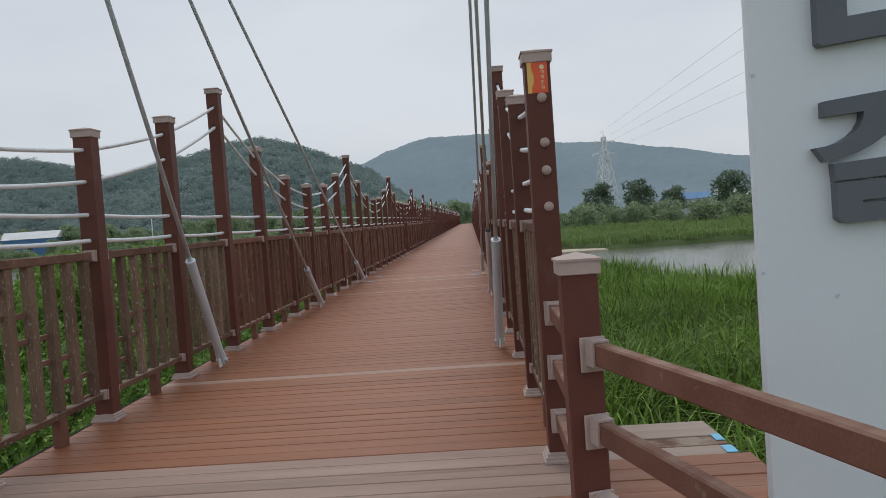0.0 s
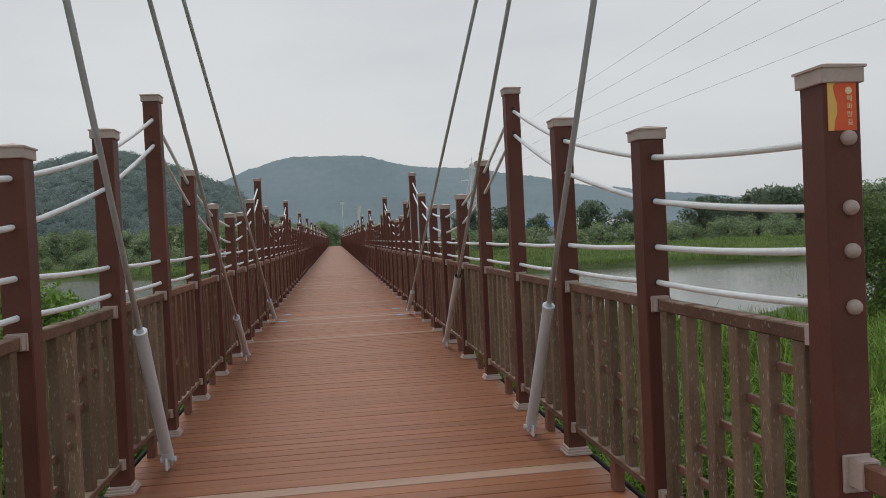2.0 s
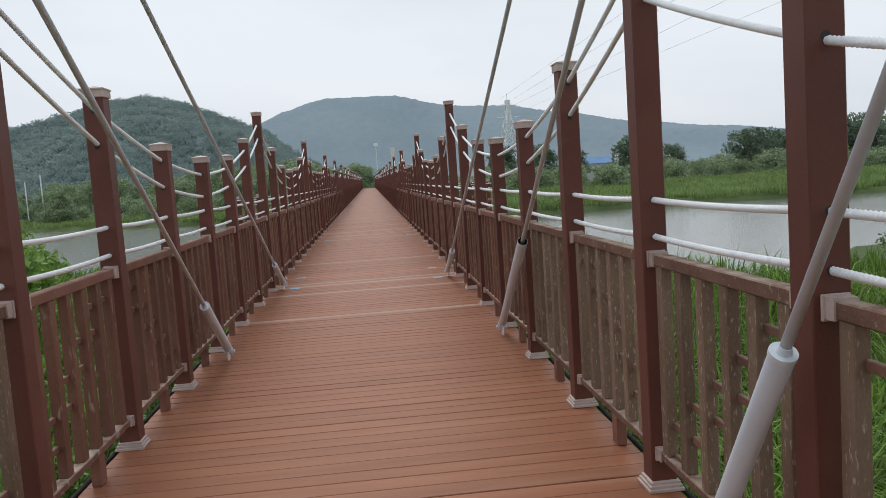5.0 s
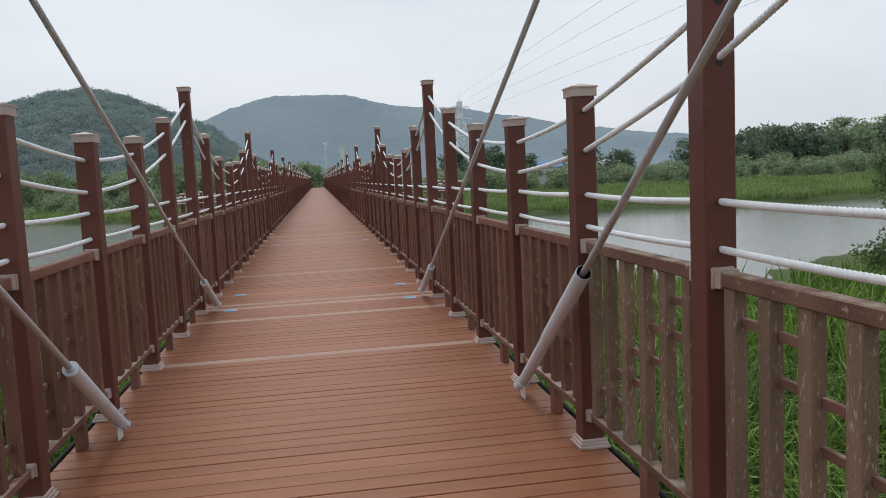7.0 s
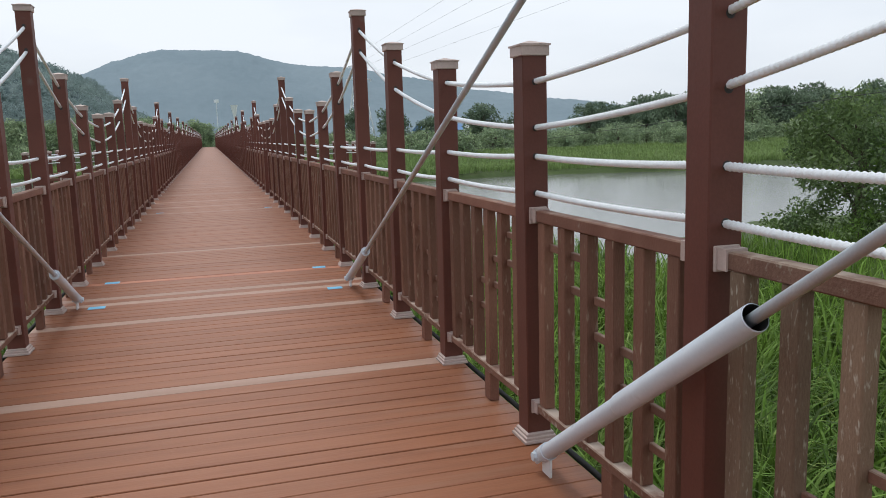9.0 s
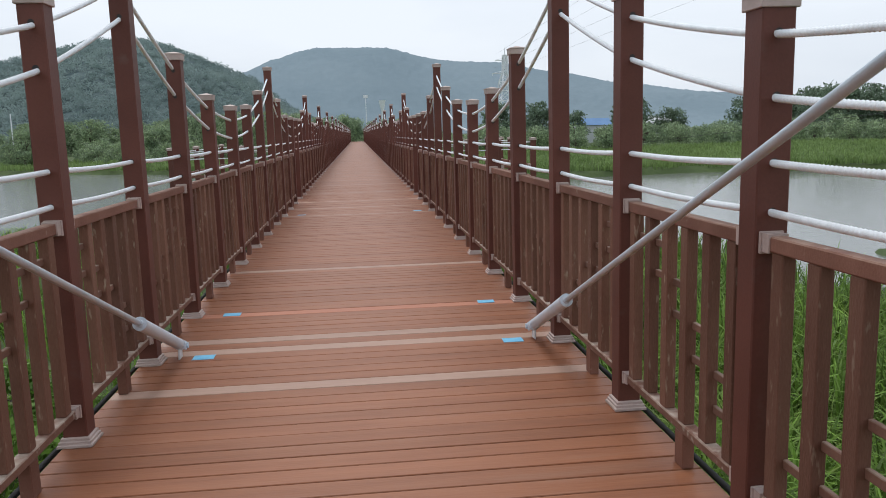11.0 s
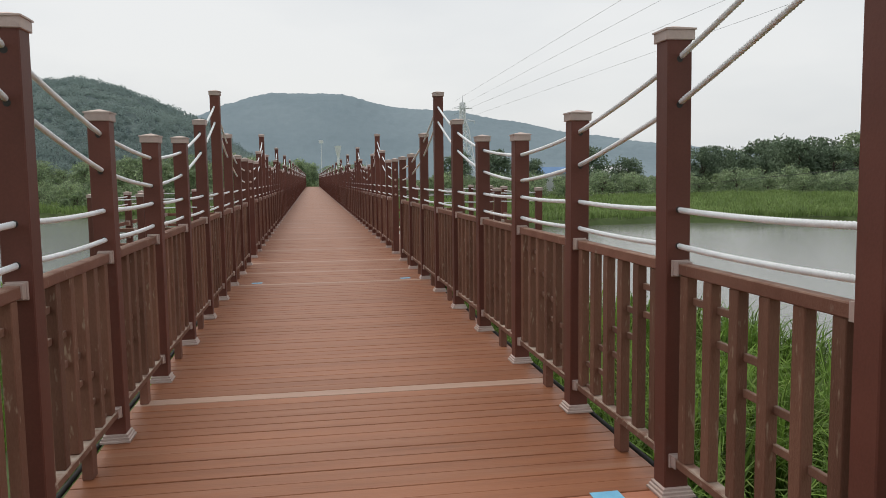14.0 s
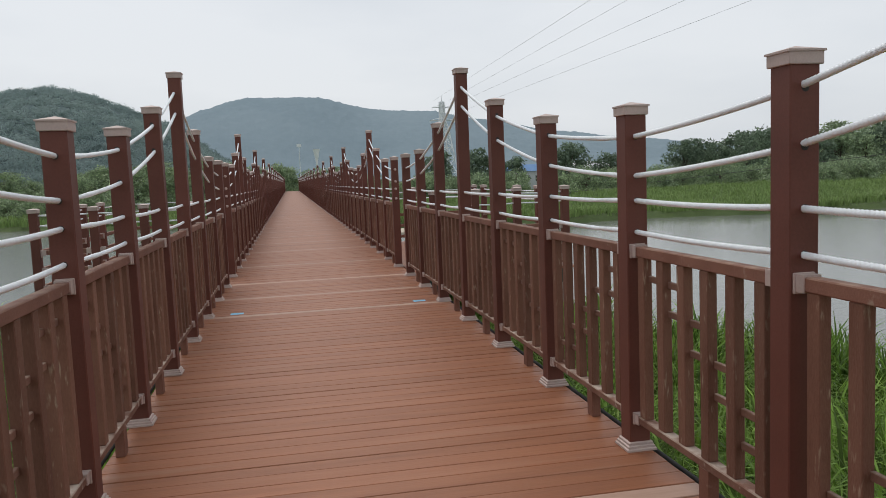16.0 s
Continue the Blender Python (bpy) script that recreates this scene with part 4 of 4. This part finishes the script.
def plant(key, x, y, scale=1.0, turn=0.0, z=None):
    name, label, category, group, crown, trunk = KINDS[key]
    gz = float(ground_z(x, y)) if z is None else z
    t = thing(name, label, category, group, pose(x, y, max(gz, WATER_Z), 0, 0, turn) @ Matrix.Diagonal((scale, scale, scale, 1)))
    link("trunk", trunk, t)
    link("crown", crown, t)
    return t


for k in range(3):
    plant_kind(("bush", k), "bush", "rounded green riverside bush", "bush", "bushes along the far bank", 20 + k, 40, 2.8, 3.4, 0.3, 0.8, 70, 0.17, M_LEAF, 0.4, 0.12)
    plant_kind(("tree", k), "tree", "broad green tree behind the river", "tree", "trees behind the river", 30 + k, 48, 3.0, 6.2, 1.1, 0.95, 70, 0.20, M_LEAF, 0.45, 0.18)
    plant_kind(("pine", k), "pine_tree", "dark spreading pine tree on the far bank", "tree", "pines on the far bank", 40 + k, 40, 3.0, 5.6, 2.0, 0.85, 80, 0.19, M_LEAF_DARK, 0.5, 0.16)
    plant_kind(("fresh", k), "bush", "fresh yellow-green bush on the bank", "bush", "bushes on the near bank", 50 + k, 24, 1.2, 1.6, 0.25, 0.4, 90, 0.065, M_LEAF_BRIGHT, 0.45, 0.06)
plant_kind("willow", "willow_bush", "large leafy willow bush at the water's edge", "bush", "", 61, 120, 2.9, 5.0, 0.4, 0.62, 160, 0.07, M_LEAF_NEAR, 0.45, 0.16)
plant_kind("willow_light", "willow_bush", "large leafy willow bush with yellow-green shoots", "bush", "", 62, 70, 2.4, 4.4, 1.2, 0.55, 120, 0.065, M_LEAF_BRIGHT, 0.5, 0.12)

def far_plant(key, x, y, scale, turn):
    return plant(key, x * SPREAD, EYE_Y + (y - EYE_Y) * SPREAD, scale * SPREAD, turn)


rnd = random.Random(12)
# far bank, right of the bridge: a belt of bushes with pines behind
for i in range(64):
    x = 5 + i * 2.2 + rnd.uniform(-1, 1)
    y = float(bank_line(x)) + rnd.uniform(34, 52)
    far_plant(("bush", i % 3), x, y, rnd.uniform(0.6, 1.0), rnd.uniform(0, 360))
for x, y, s in ((22, 128, 1.0), (29, 131, 1.05), (34, 127, 0.8), (44, 128, 1.1), (51, 130, 0.9), (62, 126, 1.05), (68, 131, 1.1), (74, 128, 0.85)):
    far_plant(("pine", int(x) % 3), x, y, s * 1.15, x * 31)
for i in range(40):
    x = 74 + i * 1.7 + rnd.uniform(-1.5, 1.5)
    y = 118 + rnd.uniform(-6, 34) + (x - 74) * 0.15
    far_plant((("pine", "tree")[rnd.random() < 0.25], i % 3), x, y, rnd.uniform(1.1, 1.6) + max(0, (x - 88)) * 0.009, rnd.uniform(0, 360))
for i in range(46):
    x = 8 + i * 2.6 + rnd.uniform(-1, 1)
    far_plant(("bush", i % 3), x, float(bank_line(x)) + rnd.uniform(50, 64), rnd.uniform(0.7, 0.95), rnd.uniform(0, 360))
for i in range(26):
    x = 62 + i * 2.2 + rnd.uniform(-1, 1)
    far_plant(("bush", i % 3), x, float(bank_line(x)) + rnd.uniform(30, 42), rnd.uniform(0.7, 1.05), rnd.uniform(0, 360))
# far bank, left of the bridge
for i in range(90):
    x = -4 - i * 1.35 + rnd.uniform(-1, 1)
    y = float(bank_line(x)) + rnd.uniform(8, 34)
    far_plant((("bush", "tree")[rnd.random() < 0.45], i % 3), x, y, rnd.uniform(0.6, 0.95), rnd.uniform(0, 360))
for i in range(80):
    x = -6 - i * 1.7 + rnd.uniform(-2, 2)
    y = float(bank_line(x)) + rnd.uniform(34, 85)
    far_plant(("tree", i % 3), x, y, rnd.uniform(0.7, 1.05), rnd.uniform(0, 360))
# round the bridge's far end
for x, y, s in ((-6, 192, 1.0), (-3.6, 195, 1.1), (3.4, 194, 0.85), (6.5, 193, 0.9), (-9, 190, 1.0), (10, 192, 0.9), (0.5, 206, 1.0), (-1.5, 204, 1.0)):
    plant(("tree", int(abs(x)) % 3), x, y, s * 1.1, x * 47, -1.2)
# near banks
plant("willow", 23.6, 28.8, 1.22, 20)
plant("willow_light", 24.6, 26.6, 1.18, 80)
plant("willow", 27.5, 25.0, 1.0, 140)
for x, y, s in ((-7.5, 13, 0.9), (-9.5, 17, 1.1), (-6.4, 14, 1.4), (-7.4, 16.2, 1.5), (-8.4, 18, 1.6), (-7.7, 13, 1.4), (-9.4, 16, 1.7), (-11.3, 26, 1.6), (-13, 28, 1.7), (-14, 24.5, 1.7), (-16, 28, 1.9), (-17.5, 25, 1.9), (-13.5, 30, 1.5), (-15, 19, 0.9), (-6, 17, 0.7), (-18, 25, 0.6), (-20, 18, 1.3), (-8, 24, 0.4),
                (-5.2, 8, 0.8), (-4.2, 4.5, 0.7), (-6.5, 5, 0.9), (-9, 8, 1.1), (-3.2, 1.5, 0.55), (-5, 0.5, 0.7), (-3.4, 6.6, 0.55), (-3.6, 10.5, 0.6)):
    plant(("fresh", int(abs(x * 7)) % 3), x, y, s, x * 77)
for i in range(26):
    x, y = rnd.uniform(-24, -8), rnd.uniform(11, 18.5)
    plant(("fresh", i % 3), x, y, rnd.uniform(0.9, 1.4), rnd.uniform(0, 360))
for i in range(34):
    x, y = rnd.uniform(-5.5, -2.5), rnd.uniform(-3, 15)
    plant(("fresh", i % 3), x, y, rnd.uniform(0.45, 0.75), rnd.uniform(0, 360))


# ---------------------------------------------------------------- things in the distance
def lattice_tower(x, y, h):
    t = thing("power_pylon", "pale steel lattice power pylon", "pylon", at=pose(x, y, -1.2, 0, 0, 12))
    legs, levels = [], [0, 0.17, 0.32, 0.45, 0.56, 0.66, 0.75, 0.83, 0.9, 0.95]
    half = lambda u: 3.1 * (1 - u) ** 1.15 + 0.38 * u if u < 0.75 else 0.55 - 0.5 * (u - 0.75)
    corner = lambda u, k: Vector((half(u) * (1, -1, -1, 1)[k], half(u) * (1, 1, -1, -1)[k], u * h))
    for k in range(4):
        bm = bmesh.new()
        for a, b in zip(levels, levels[1:]):
            tube(bm, corner(a, k), corner(b, k), 0.14, sides=4)
        part("leg", bm, M_PYLON, t)
    for k in range(4):
        bm = bmesh.new()
        for a, b in zip(levels, levels[1:]):
            tube(bm, corner(a, k), corner(b, (k + 1) % 4), 0.075, sides=4)
            tube(bm, corner(a, (k + 1) % 4), corner(b, k), 0.075, sides=4)
            tube(bm, corner(b, k), corner(b, (k + 1) % 4), 0.07, sides=4)
        part("bracing", bm, M_PYLON, t)
    part("peak", tube(bmesh.new(), (0, 0, 0.95 * h), (0, 0, 1.03 * h), 0.12, 0.03, 5), M_PYLON, t)
    for u, w in ((0.75, 3.3), (0.89, 2.6)):
        bm = bmesh.new()
        for s in (-1, 1):
            tube(bm, (0, 0.3, u * h), (s * w, 0, u * h), 0.09, sides=4)
            tube(bm, (0, -0.3, u * h), (s * w, 0, u * h), 0.09, sides=4)
            tube(bm, (0, 0, u * h + 0.7), (s * w, 0, u * h), 0.05, sides=4)
            tube(bm, (s * w, 0, u * h), (s * w, 0, u * h - 0.6), 0.06, sides=4)
        part("crossarm", bm, M_PYLON, t)
    return t


lattice_tower(37.5, 203, 22.5)
for a, b in (((35.5, 203, 20.5), (22, -150, 16.5)), ((39.3, 203, 20.5), (25.7, -150, 16.0)), ((34.8, 203, 17), (47, -150, 20)), ((40.3, 203, 17), (49, -150, 17))):
    bm = bmesh.new()
    a, b = Vector(a), Vector(b)
    tube(bm, a, b, 0.015, sides=5)
    tagged(new("power_line", mesh_of("power_line", bm, M_WIRE)), "thin grey overhead power line", "wire", "overhead power lines")


bm = bmesh.new()
a, b = Vector((16.9, -10, 4.01)), Vector((25.2, 90, -0.75))
tube(bm, a, b, 0.011, sides=5)
tagged(new("power_line", mesh_of("power_line", bm, M_DARK)), "dark low cable hanging across the river", "wire", "overhead power lines")


def shed(x, y, w, d, h, roof, wall, turn, label):
    s = thing("shed", label, "building", at=pose(x, y, float(ground_z(x, y)) - 0.1, 0, 0, turn))
    part("wall", soft_box(-w / 2, w / 2, -d / 2, d / 2, 0, h, 0), wall, s)
    bm = bmesh.new()
    e = 0.3
    v = [bm.verts.new(p) for p in ((-w / 2 - e, -d / 2 - e, h), (w / 2 + e, -d / 2 - e, h), (w / 2 + e, d / 2 + e, h), (-w / 2 - e, d / 2 + e, h), (-w / 2 - e, 0, h + d * 0.22), (w / 2 + e, 0, h + d * 0.22))]
    for f in ((0, 1, 5, 4), (2, 3, 4, 5), (0, 4, 3), (1, 2, 5), (3, 2, 1, 0)):
        bm.faces.new([v[i] for i in f])
    part("roof", bm, roof, s)
    for k in range(int(w // 5)):
        part("window", soft_box(-w / 2 + 2 + k * 5, -w / 2 + 3.4 + k * 5, -d / 2 - 0.05, -d / 2 - 0.002, h * 0.45, h * 0.75, 0), M_DARK, s)
    return s


shed(59, 205, 12, 8, 4.6, M_BLUE_ROOF, M_WHITE_WALL, 8, "low shed with a blue metal roof beyond the trees")
shed(78, 215, 16, 8, 4.9, M_WHITE_WALL, M_WHITE_WALL, -6, "long low white shed beyond the trees")
shed(-129, 222, 15, 10, 6.5, M_WHITE_WALL, M_BLUE_ROOF, 15, "pale roofed shed at the foot of the hill")


def mast(x, y, h, label, head):
    m = thing("light_mast", label, "mast", "masts beyond the bridge", pose(x, y, -1.2))
    part("pole", tube(bmesh.new(), (0, 0, 0), (0, 0, h), 0.2, 0.1, 8), M_PYLON, m)
    if head:
        part("lamp_head", soft_box(-0.9, 0.9, -0.2, 0.2, h - 0.2, h + 1.0, 0.05), M_PYLON, m)
    return m


mast(4.0, 330, 17.5, "tall pale floodlight mast beyond the bridge", True)
mast(22, 330, 10, "slim pale mast beyond the trees", False)
mast(-3.5, 320, 8, "slim pale mast beyond the trees", False)
tower = thing("water_tower", "white funnel-shaped tower beyond the bridge", "tower", at=pose(10.4, 320, -1.2))
part("shaft", tube(bmesh.new(), (0, 0, 0), (0, 0, 11.5), 0.55, 0.45, 10), M_PYLON, tower)
part("head", tube(bmesh.new(), (0, 0, 11.5), (0, 0, 15.8), 0.5, 1.35, 12), M_PYLON, tower)
for x, z in ((-78, 8.0), (-81.7, 6.6)):
    p = thing("utility_pole", "thin pale pole among the trees", "pole", "poles behind the river", pose(x, 195, -2.3))
    part("pole", tube(bmesh.new(), (0, 0, 0), (0, 0, z + 2.6), 0.14, sides=7), M_PYLON, p)
tagged(new("sand_patch", mesh_of("sand_patch", soft_box(8.2, 16.5, 84.8, 90.5, -3.7, -3.36, 0.06), M_SAND)), "pale sandy strip at the far water's edge", "sand", kind="structure")

# ---------------------------------------------------------------- deck planks
rnd = random.Random(9)
for i in range(-38, 211):
    board_row(i, rnd)
bm = bmesh.new()
pale_far = bmesh.new()
for i in range(211, 1229):
    y = ROW_0 + i * PITCH
    dest = pale_far if i % 17 == 9 else bm
    box(dest, -1.53, 1.53, y - PITCH / 2 + 0.002, y + PITCH / 2 - 0.002, -THICK, 0)
tagged(part("planks", bm, M_DECK_FAR, deck), kind="stuff")
tagged(part("pale_planks", pale_far, M_DECK_PALE, deck), kind="stuff")
